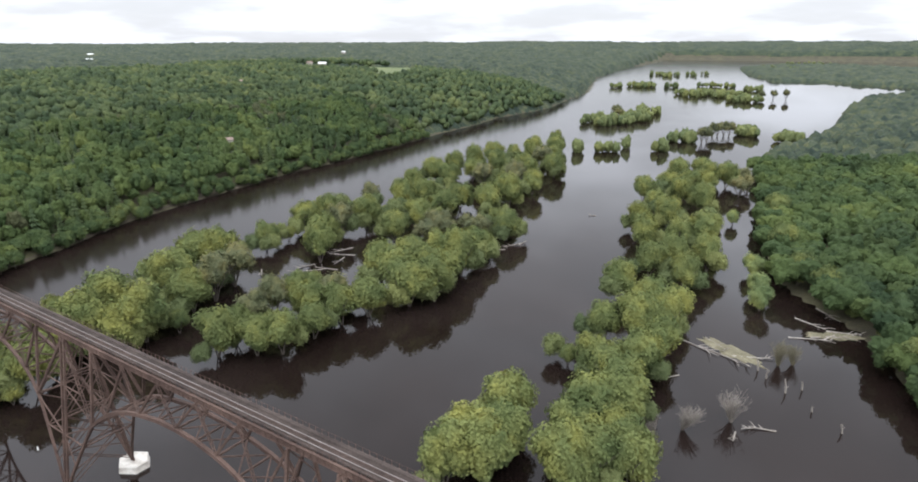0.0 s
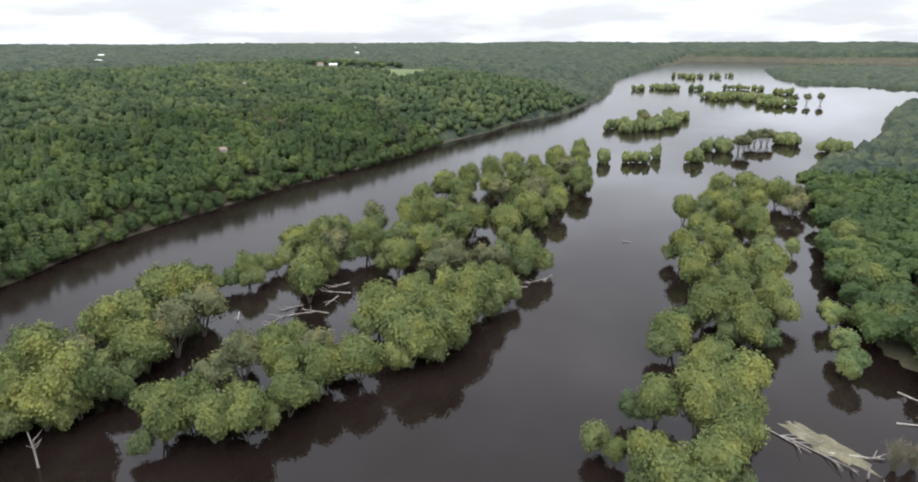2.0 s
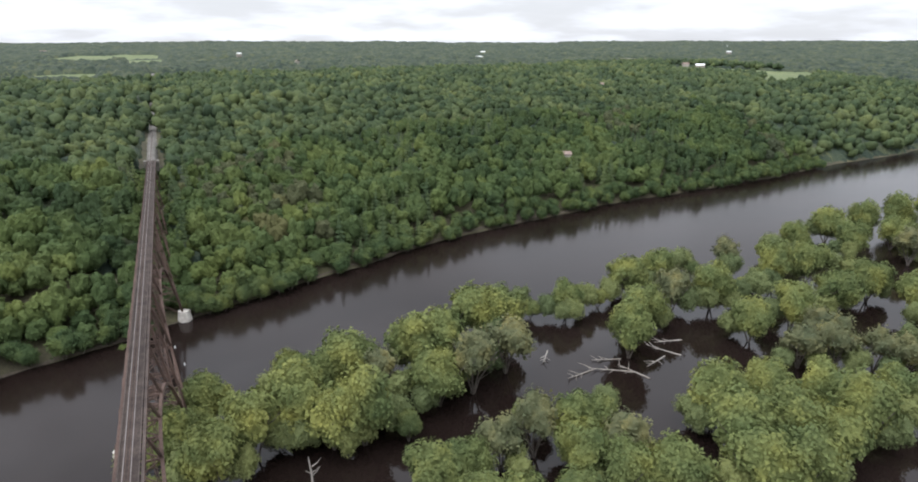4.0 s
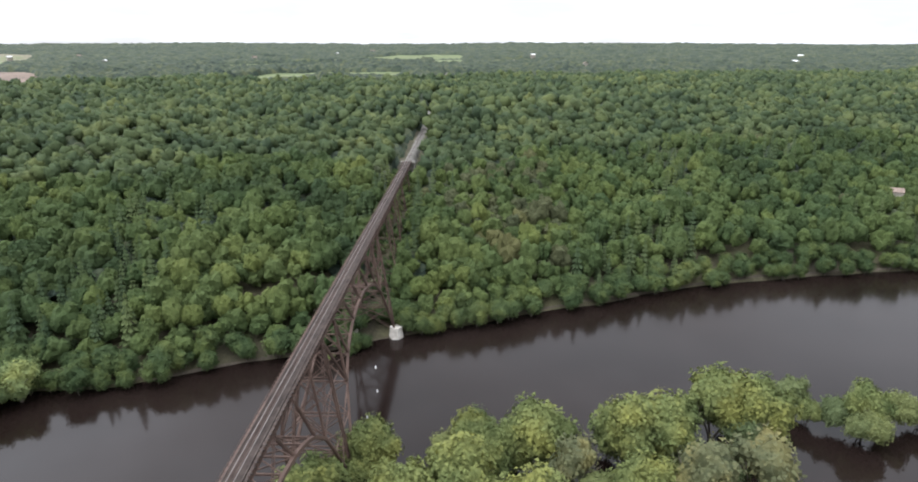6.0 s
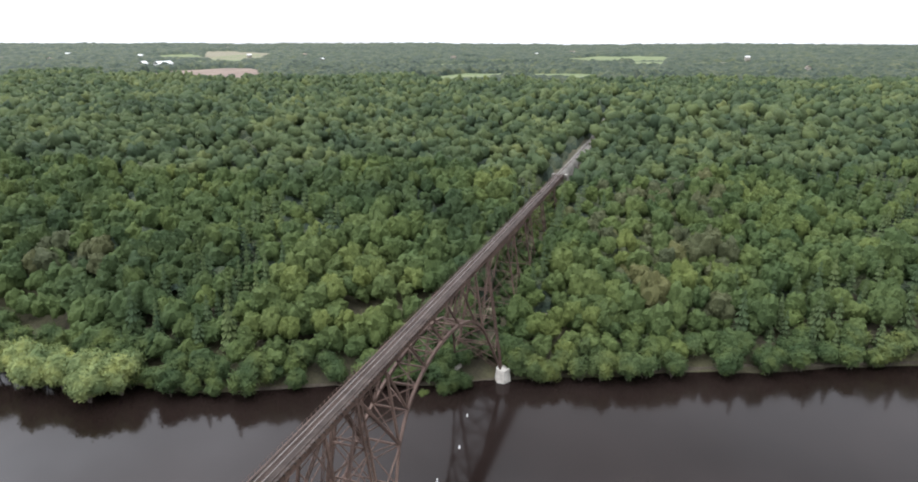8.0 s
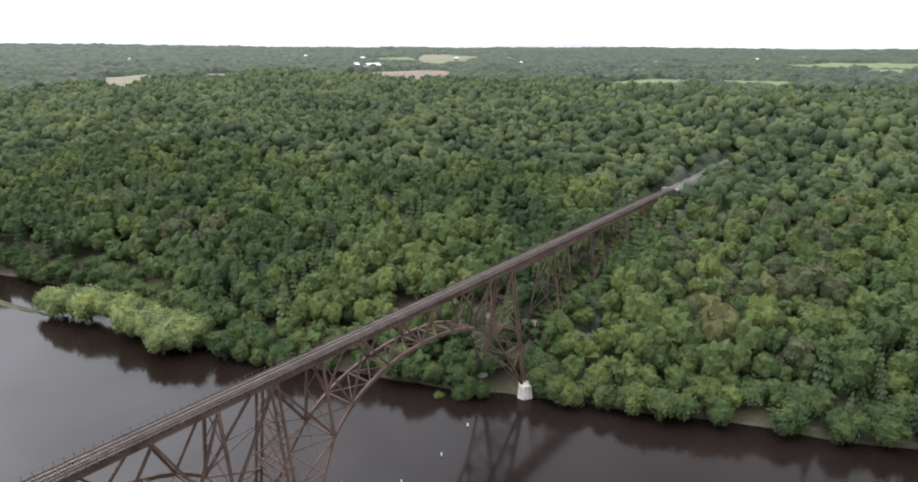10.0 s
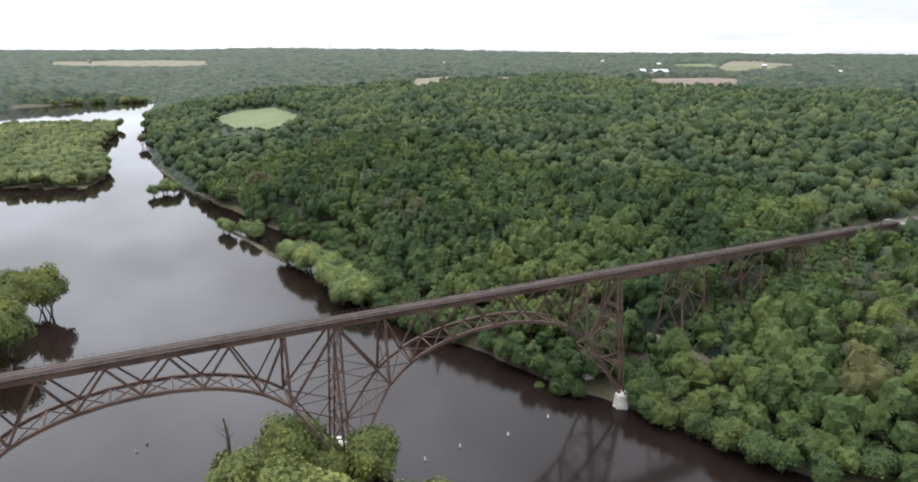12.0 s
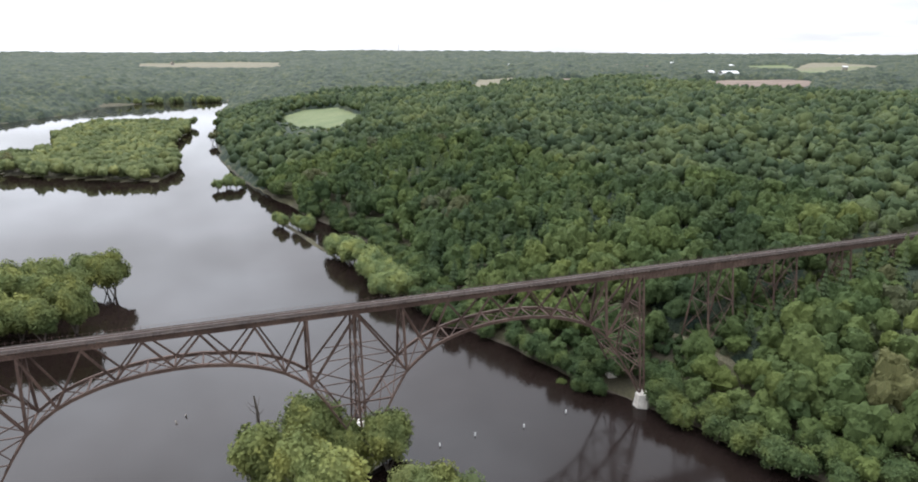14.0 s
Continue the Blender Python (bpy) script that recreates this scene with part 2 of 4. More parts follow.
# ---------- mesh helpers ----------
def arrays_mesh(name, verts, quads=None, tris=None, mats=(), quad_mat=None, tri_mat=None, smooth=False):
    me = bpy.data.meshes.new(name)
    verts = np.asarray(verts, np.float32)
    quads = np.zeros((0, 4), np.int32) if quads is None else np.asarray(quads, np.int32)
    tris = np.zeros((0, 3), np.int32) if tris is None else np.asarray(tris, np.int32)
    me.vertices.add(len(verts))
    me.vertices.foreach_set("co", verts.ravel())
    me.loops.add(quads.size + tris.size)
    me.loops.foreach_set("vertex_index", np.concatenate([quads.ravel(), tris.ravel()]))
    nf = len(quads) + len(tris)
    me.polygons.add(nf)
    start = np.concatenate([np.arange(len(quads)) * 4, quads.size + np.arange(len(tris)) * 3])
    me.polygons.foreach_set("loop_start", start.astype(np.int32))
    for m in mats:
        me.materials.append(m)
    if quad_mat is not None:
        mi = np.concatenate([np.full(len(quads), quad_mat), np.full(len(tris), tri_mat)]).astype(np.int32)
        me.polygons.foreach_set("material_index", mi)
    me.polygons.foreach_set("use_smooth", np.full(nf, smooth))
    me.update(calc_edges=True)
    me.validate()
    return me


def part(name, bm, mat, parent=None, label=""):
    """One mesh object from a bmesh (or from a mesh), under a thing or a part."""
    if isinstance(bm, bmesh.types.BMesh):
        me = bpy.data.meshes.new(name)
        bm.to_mesh(me)
        bm.free()
    else:
        me = bm
    if mat is not None and not me.materials:
        me.materials.append(mat)
    ob = new(name, me)
    ob.parent = parent
    return tagged(ob, label)


def beam_into(bm, a, b, w, h, up=(0, 0, 1)):
    """A square-edged steel member from a to b, w wide and h deep."""
    a, b = Vector(a), Vector(b)
    d = (b - a).normalized()
    s = d.cross(Vector(up))
    s = d.cross(Vector((1, 0, 0))) if s.length < 0.02 else s
    s.normalize()
    u = s.cross(d)
    vs = [bm.verts.new(p + s * x * w / 2 + u * y * h / 2) for p in (a, b) for x, y in ((-1, -1), (1, -1), (1, 1), (-1, 1))]
    for f in ((0, 1, 2, 3), (7, 6, 5, 4), (0, 4, 5, 1), (1, 5, 6, 2), (2, 6, 7, 3), (3, 7, 4, 0)):
        bm.faces.new([vs[i] for i in f])


def laced_into(bm, a, b, w, h, pitch=1.1):
    """A built-up member: four corner angles, cover plates on two sides and zigzag lacing on the others."""
    a, b = Vector(a), Vector(b)
    d = (b - a)
    n = d.length
    d.normalize()
    s = d.cross(Vector((0, 0, 1)))
    s = d.cross(Vector((1, 0, 0))) if s.length < 0.02 else s
    s.normalize()
    u = s.cross(d)
    for sx in (-1, 1):
        o = s * sx * w * 0.42
        beam_into(bm, a + o, b + o, w * 0.16, h, u)
    steps = max(2, int(n / pitch))
    for i in range(steps):
        p, q = a + d * n * i / steps, a + d * n * (i + 1) / steps
        sg = 1 if i % 2 else -1
        for su in (-1, 1):
            beam_into(bm, p + s * sg * w * 0.4 + u * su * h * 0.46, q - s * sg * w * 0.4 + u * su * h * 0.46, 0.12, 0.03, u)


def member(name, a, b, w, h, mat, parent, label="", laced=False, origin=(0, 0, 0)):
    bm = bmesh.new()
    a, b = Vector(a) - Vector(origin), Vector(b) - Vector(origin)
    (laced_into if laced else beam_into)(bm, a, b, w, h)
    return part(name, bm, mat, parent, label)


def tube_into(vs, fs, pts, radii, sides=6):
    """A tapered round limb along pts, joined to the vertex and face lists."""
    base = len(vs)
    for i, p in enumerate(pts):
        p = Vector(p)
        d = Vector(pts[min(i + 1, len(pts) - 1)]) - Vector(pts[max(i - 1, 0)])
        s = d.cross(Vector((0.31, 0.95, 0.05))).normalized()
        u = d.cross(s).normalized()
        for k in range(sides):
            t = 2 * math.pi * k / sides
            vs.append(tuple(p + (s * math.cos(t) + u * math.sin(t)) * radii[i]))
    for i in range(len(pts) - 1):
        for k in range(sides):
            a, b = base + i * sides + k, base + i * sides + (k + 1) % sides
            fs.append((a, b, b + sides, a + sides))


def icosphere(level):
    bm = bmesh.new()
    bmesh.ops.create_icosphere(bm, subdivisions=level, radius=1)
    v = np.array([x.co[:] for x in bm.verts], np.float32)
    f = np.array([[y.index for y in x.verts] for x in bm.faces], np.int32)
    bm.free()
    return v, f


ICO1, ICO2, ICO3 = icosphere(1), icosphere(2), icosphere(3)


# ---------- the plan of the valley ----------
WEST_Y = (-4400, -3100, -2200, -1520, -1090, -890, -810, -684, -530, -428, -341, -280, -222, -170, -120, -90, -61, -34, -14, 15, 38, 60, 79, 100, 131, 170, 243, 304, 373, 443, 609, 763, 1189, 1360, 1640)
WEST_X = (1000, 745, 535, 282, 180, 180, 163, 150, 124, 116, 104, 93, 83, 68, 47, 35, 23, 11, 1, -14, -22, -31, -41, -46, -50, -48, -53, -74, -92, -113, -142, -147, -142, -124, -112)
EAST_Y = (-2300, -1900, -1680, -1340, -1030, -890, -716, -606, -532, -425, -340, -285, -241, -210, -190, -100, 0, 150, 500, 800, 1100, 1190, 1330, 1450, 1556, 1611, 1640)
EAST_X = (-1500, -431, -332, -311, -319, -303, -276, -290, -317, -326, -344, -364, -399, -411, -420, -455, -500, -540, -640, -640, -560, -497, -425, -400, -385, -250, -112)


def hash2(i, j, k):
    """A repeatable random number from 0 to 1 for each cell."""
    with np.errstate(over="ignore"):
        h = (i.astype(np.int64) * 374761393 + j.astype(np.int64) * 668265263 + k * 974634777) & 0xFFFFFFFF
        h = ((h ^ (h >> 13)) * 1274126177) & 0xFFFFFFFF
        h = (h ^ (h >> 16)) & 0xFFFFFF
    return h / float(0xFFFFFF)


def vnoise(x, y, size, k):
    """Smooth noise from -1 to 1 on a lattice of that size."""
    u, v = x / size, y / size
    i, j = np.floor(u), np.floor(v)
    a, b = u - i, v - j
    a, b = a * a * (3 - 2 * a), b * b * (3 - 2 * b)
    top = hash2(i, j, k) * (1 - a) + hash2(i + 1, j, k) * a
    bot = hash2(i, j + 1, k) * (1 - a) + hash2(i + 1, j + 1, k) * a
    return 2 * (top * (1 - b) + bot * b) - 1


def inside(x, y, poly):
    """Whether points lie inside a polygon."""
    r = np.zeros(np.shape(x), bool)
    for (x0, y0), (x1, y1) in zip(poly, poly[1:] + poly[:1]):
        c = (y0 > y) != (y1 > y)
        r ^= c & (x < (x1 - x0) * (y - y0) / (y1 - y0 + 1e-9) + x0)
    return r


N_ISLAND = [(-364, 604), (-300, 560), (-243, 528), (-206, 515), (-184, 570), (-205, 760), (-180, 1030), (-225, 1045), (-337, 1080), (-370, 900), (-338, 744), (-400, 700)]
FAR_ISLAND = [(-50, -2235), (-175, -2305), (-308, -2190), (-432, -2095), (-1500, -2000), (-1500, -3400), (-442, -3560), (-149, -3900), (160, -3750), (260, -3300), (120, -2700)]


def shores(x, y):
    """How far inland a point lies: from the west bank, and from the east bank (negative: in the river)."""
    wob = 5 * vnoise(x, y, 37, 11) + 3 * vnoise(x, y, 13, 12)
    w = (x - np.interp(y, WEST_Y, WEST_X)) * 0.9 + wob * 0.6
    e = (np.interp(y, EAST_Y, EAST_X) - x) * 0.9 + wob * 0.6
    e = np.where(y < -2300, -500.0, e)
    end = np.maximum((y - 1640) * 0.15, (-4640 - y) * 0.7)
    return np.maximum(w, end), e


def ground_z(x, y):
    x, y = np.asarray(x, float), np.asarray(y, float)
    w, e = shores(x, y)
    bank = lambda d: np.clip(d * 0.45, -3, 1.2)
    roll = vnoise(x, y, 260, 1) * 5 + vnoise(x, y, 110, 2) * 3
    hw = bank(w) + np.where(w > 0, 61 * (1 - np.exp(-np.maximum(w - 3, 0) / 125)) + 9 * np.clip((w - 300) / 700, 0, 1) + roll * np.clip(w / 260, 0, 1), 0)
    hw = hw - np.clip((y - 350) / 500, 0, 1) * np.clip(w / 100, 0, 1) * np.clip(1 - (x - 150) / 500, 0, 1) * 12
    he = bank(e) + np.where(e > 0, 36 * (1 - np.exp(-np.maximum(e - 30, 0) / 190)) + roll * np.clip(e / 300, 0, 1), 0)
    z = np.maximum(hw, he)
    low = inside(x, y, N_ISLAND) | inside(x, y, FAR_ISLAND)
    z = np.where(low, np.maximum(z, 0.35), z)
    r = np.hypot(x + 200, y)
    far = np.clip((r - 2300) / 2450, 0, 1.1)
    rise = 38 * far ** 1.5 + (vnoise(x, y, 900, 5) * 5 + vnoise(x, y, 420, 6) * 3) * far
    z = np.where(z > 2, z + rise, z)
    # the railway's embankment and cutting
    line = 50.9 + 0.06 * np.maximum(x - 330, 0)
    near = np.clip((15 - np.abs(y)) / 8, 0, 1)
    return np.where((x > 172) & (x < 900), z + (np.minimum(line, z) - z) * near, z)


FIELDS = {
    "meadow": ([(-45, 920), (-1, 954), (48, 916), (64, 733), (29, 695), (-9, 656), (-36, 746)], M_MEADOW, "bright green meadow among woods"),
    "ploughed_field": ([(760, 904), (994, 990), (1010, 830), (824, 660), (663, 600), (690, 740)], M_PLOUGH, "brown ploughed field among woods"),
    "green_field": ([(800, 200), (780, 300), (830, 375), (1010, 330), (1110, 290), (1050, 90), (960, 100), (985, 250), (940, 270)], M_MEADOW, "pale green hay field at the wood's edge"),
    "bare_lot": ([(740, -1060), (800, -1130), (850, -1120), (840, -1040), (780, -1010)], M_GRAVEL, "tan bare ground of a building site"),
    "lawn": ([(850, -1120), (800, -1140), (690, -1260), (640, -1290), (650, -1190), (730, -1090)], M_MEADOW, "pale lawn beside a building site"),
    "far_field": ([(-470, 3230), (-400, 3120), (-200, 3060), (40, 3060), (165, 3150), (215, 3600), (60, 3720), (-250, 3720), (-495, 3500)], M_DRY, "far tan and green hilltop field"),
    "small_field": ([(580, 1150), (660, 1240), (720, 1180), (640, 1090)], M_PLOUGH, "small brown field beyond woods"),
    "hay_field": ([(1500, 300), (1500, 700), (1640, 720), (1700, 300)], M_MEADOW, "distant green field"),
    "stubble_field": ([(1850, -420), (1900, -120), (2010, -120), (1980, -440)], M_DRY, "distant tan stubble field"),
    "pasture": ([(2150, 350), (2180, 760), (2300, 760), (2290, 330)], M_MEADOW, "distant green pasture"),
    "rye_field": ([(1700, 1700), (1950, 2000), (2080, 1900), (1830, 1620)], M_MEADOW, "distant green field"),
    "fallow_field": ([(1300, -1500), (1500, -1350), (1590, -1430), (1400, -1600)], M_DRY, "distant tan fallow field"),
    "clover_field": ([(2532, 255), (2843, 146), (2685, 1), (2126, -5), (1967, 110), (2024, 191)], M_MEADOW, "distant pale green clover field"),
    "oat_field": ([(2540, 2214), (2682, 2156), (2492, 1800), (1978, 1460), (1819, 1553), (1870, 1676)], M_DRY, "distant tan oat field"),
    "barley_field": ([(2216, 391), (2713, 289), (2647, 76), (2144, 46), (1803, 157), (1879, 302)], M_MEADOW, "distant pale green barley field"),
    "wheat_field": ([(510, 1422), (620, 1446), (570, 1320), (378, 1034), (400, 1178)], M_DRY, "distant tan wheat field"),
    "grazing_land": ([(1846, 1640), (2309, 1749), (1818, 1363), (1503, 1303)], M_MEADOW, "distant green grazing land"),
    "clearing": ([(1987, 83), (1978, -17), (1660, -13), (1588, 71)], M_MEADOW, "distant green clearing"),
    "hill_pasture": ([(694, -1176), (691, -1303), (563, -1151), (540, -1001)], M_MEADOW, "distant green pasture"),
    "corn_field": ([(1350, 1250), (1500, 1500), (1640, 1420), (1480, 1180)], M_MEADOW, "distant green field"),
}


def cleared(x, y):
    """Where no wood grows: the railway, a track on the slope, and the fields."""
    c = (np.abs(y - 0.004 * (x - 170)) < np.where(x < 215, 10.0, np.where(x < 330, 7.0, 4.0))) & (x > 130) & (x < 1100)
    c |= (np.abs(y) < 4.0) & (x > -40) & (x <= 25)
    c |= (y > -9) & (y < 7) & (x > 25) & (x <= 130)
    w, _ = shores(x, y)
    c |= (np.abs(w - 33 - 4 * np.sin(y / 17)) < 4.6) & (y > -32) & (y < 62)
    for poly, _, _ in FIELDS.values():
        c |= inside(x, y, poly)
    return c


def lines(lo, hi, step, out_lo, out_hi, grow):
    """Grid lines: even from lo to hi, then wider and wider outwards."""
    mid = list(np.arange(lo, hi + step / 2, step))
    for end, sign in ((out_hi, 1), (out_lo, -1)):
        s = step
        while (mid[-1] < end) if sign > 0 else (mid[0] > end):
            s *= grow
            mid = mid + [mid[-1] + s] if sign > 0 else [mid[0] - s] + mid
    return np.array(mid)


def sheet(name, xs, ys, height, keep, mat, smooth=True):
    """A height field over a grid of lines, or over given arrays of places."""
    X, Y = np.meshgrid(xs, ys) if np.ndim(xs) == 1 else (xs, ys)
    Z = height(X, Y)
    idx = np.arange(X.size).reshape(X.shape)
    q = np.stack([idx[:-1, :-1], idx[:-1, 1:], idx[1:, 1:], idx[1:, :-1]], -1).reshape(-1, 4)
    if keep is not None:
        k = keep(X, Y).ravel()
        q = q[k[q].any(1)]
    used = np.unique(q)
    remap = np.zeros(X.size, np.int64)
    remap[used] = np.arange(len(used))
    v = np.stack([X.ravel(), Y.ravel(), Z.ravel()], -1)[used]
    return arrays_mesh(name, v, quads=remap[q], mats=(mat,), smooth=smooth)


# ---------- ground and water ----------
gx = lines(-520, 300, 7.0, -4850, 4850, 1.075)
gy = lines(-500, 500, 8.0, -4850, 4850, 1.07)
ground = new("ground", sheet("ground", gx, gy, lambda x, y: ground_z(x, y) - np.where(ground_z(x, y) > 3, 14 * np.clip((np.hypot(x + 200, y) - 1700) / 900, 0, 1), 0), None, M_SOIL))
tagged(ground, "dark wooded valley ground with muddy river banks", "ground", kind="structure")

wx = lines(-600, 600, 150, -4850, 4850, 1.3)
water = new("water", sheet("water", wx, wx, lambda x, y: 0 * x, None, M_WATER))
tagged(water, "still dark brown flooded river mirroring the sky", "river", kind="structure")


def strip(name, mat, pts, width, lift, label, cat, least=-99.0):
    """A narrow band that lies on the ground along pts."""
    vs, fs = [], []
    dense = []
    for a, b in zip(pts, pts[1:]):
        n = max(2, int(math.dist(a, b) / 4))
        dense += [(a[0] + (b[0] - a[0]) * i / n, a[1] + (b[1] - a[1]) * i / n) for i in range(n)]
    dense.append(pts[-1])
    for i, p in enumerate(dense):
        q0, q1 = dense[max(i - 1, 0)], dense[min(i + 1, len(dense) - 1)]
        d = Vector((q1[0] - q0[0], q1[1] - q0[1], 0)).normalized()
        s = Vector((-d.y, d.x, 0))
        for k in (-1, -0.6, 0.6, 1):
            w = width / 2 * (1 + 0.18 * math.sin(i * 1.7 + k))
            x, y = p[0] + s.x * k * w, p[1] + s.y * k * w
            g = float(ground_z(x, y))
            vs.append((x, y, max(g + lift, least) if abs(k) < 1 else g - lift * 0.4))
    for i in range(len(dense) - 1):
        for k in range(3):
            a = i * 4 + k
            fs.append((a, a + 1, a + 5, a + 4))
    ob = new(name, arrays_mesh(name, vs, quads=fs, mats=(mat,), smooth=True))
    return tagged(ob, label, cat, kind="structure")


for name, (poly, mat, label) in FIELDS.items():
    px, py = [p[0] for p in poly], [p[1] for p in poly]
    st = max(6, (max(px) - min(px)) / 40)
    me = sheet(name, np.arange(min(px) - st, max(px) + st, st), np.arange(min(py) - st, max(py) + st, st), lambda x, y: ground_z(x, y) + 0.9, lambda x, y: inside(x, y, poly), mat)
    tagged(new(name, me), label, "field", kind="structure")

# muddy rim of the west bank, and the track on the slope
shore_pts = [(float(np.interp(y, WEST_Y, WEST_X)) + 1.6, y) for y in range(-320, 330, 8)]
strip("shore", M_SHADED_MUD, shore_pts, 1.8, 0.2, "bare tan mud along the waterline, darkened by painted tree shade", "shore")
track_pts = [(float(np.interp(y, WEST_Y, WEST_X)) + 38 + 4 * math.sin(y / 17), y) for y in range(-30, 62, 6)]
strip("road", M_DRY, track_pts, 3.6, 0.5, "pale dirt track cut into the wooded slope", "track")
row_pts = [(172 + 8 * i, 0.04 * i) for i in range(26)]
strip("railway_bed", M_BALLAST, row_pts, 7.5, 0.3, "pale grey gravel railway bed through woods", "railway bed", 51.3)
row_pts = [(372 + 12 * i, 0.8 + 0.05 * i) for i in range(56)]
strip("railway_bed_far", M_BALLAST, row_pts, 6.0, 0.3, "narrow gravel railway bed between trees", "railway bed")


# ---------- woods ----------
def domes(x, y, size, k):
    """Heights of a closed canopy of round crowns, and the crown that each point belongs to."""
    best = np.full(x.shape, -9.0)
    ci, cj = np.floor(x / size), np.floor(y / size)
    for di in (-1, 0, 1):
        for dj in (-1, 0, 1):
            i, j = ci + di, cj + dj
            cx, cy = (i + 0.15 + 0.7 * hash2(i, j, k)) * size, (j + 0.15 + 0.7 * hash2(i, j, k + 1)) * size
            r = size * (0.55 + 0.35 * hash2(i, j, k + 2))
            top = 10 + 6.0 * hash2(i, j, k + 3)
            d2 = ((x - cx) ** 2 + (y - cy) ** 2) / (r * r)
            best = np.maximum(best, top - 13.0 * d2)
    return np.maximum(best, 1.0)


def near_west(x, y):
    w, _ = shores(x, y)
    return (w > -1.5) & (w < 158 + 38 * vnoise(x, y, 55, 21)) & (y > -640) & (y < 440)


def mid_west(x, y):
    w, _ = shores(x, y)
    return ~near_west(x, y) & (w > 100) & (w < 300 + 60 * vnoise(x, y, 70, 23)) & (y > -640) & (y < 520)


def far_west(x, y):
    w, _ = shores(x, y)
    return ~near_west(x, y) & ~mid_west(x, y) & (w > 3) & (w < 720 + 90 * vnoise(x, y, 120, 25)) & (y > -1250) & (y < 1150)


def near_east(x, y):
    _, e = shores(x, y)
    return (e > -5) & (e < 150) & (y > -640) & (y < -100)


def before_field(x, y):
    """Low young growth on the river side of each field."""
    far = np.hypot(x + 230, y + 50)
    ux, uy = (x + 230) / far, (y + 50) / far
    r = np.zeros(np.shape(x), bool)
    for poly, _, _ in FIELDS.values():
        for d in (30, 60, 95, 130):
            r |= inside(x + ux * d, y + uy * d, poly)
    return r


def canopy_height(x, y):
    z = ground_z(x, y)
    w, e = shores(x, y)
    land = np.maximum(np.maximum(w, e), np.where(inside(x, y, FAR_ISLAND), 20.0, -20.0))
    far = np.hypot(x + 200, y)
    top = np.where(far < 1000, domes(x, y, 11.0, 40), np.where(far < 1700, domes(x, y, 16.0, 60), np.where(far < 2700, domes(x, y, 24.0, 80), domes(x, y, 38.0, 100))))
    top = top + 2.5 * vnoise(x, y, 45, 8) + 1.0 * (vnoise(x, y, 6, 7)) * np.clip(1 - far / 2500, 0, 1)
    young = before_field(x, y)
    top = np.where(young, top * 0.45, top)
    top = np.where(near_west(x, y) | mid_west(x, y) | far_west(x, y), top * 0.58, top)
    m = np.clip((land - 2) / 6, 0, 1) * np.where(cleared(x, y), 0.0, 1.0)
    return z + np.where(m > 0, top * np.maximum(m, 0.25), -2.0)


def canopy_keep(x, y):
    w, e = shores(x, y)
    land = (np.maximum(w, e) > 2) | inside(x, y, FAR_ISLAND)
    deep = near_west(x, y) & near_west(x + 27, y) | near_east(x, y) & (e < 120)
    return land & ~cleared(x, y) & (~deep | (w > 34))


# rings round the middle of the valley, widening outwards
turn = np.radians(np.concatenate([np.arange(-112, 128, 0.28), np.arange(128, 249, 2.0)]))
ring = 260 * 1.0088 ** np.arange(350)
tx, ty = -230 + np.outer(np.cos(turn), ring), np.outer(np.sin(turn), ring)
woods = new("far_woods", sheet("far_woods", tx, ty, canopy_height, canopy_keep, M_HAZED_CANOPY))
tagged(woods, "dense green broadleaf woods rolling to the horizon", "woods", kind="stuff")


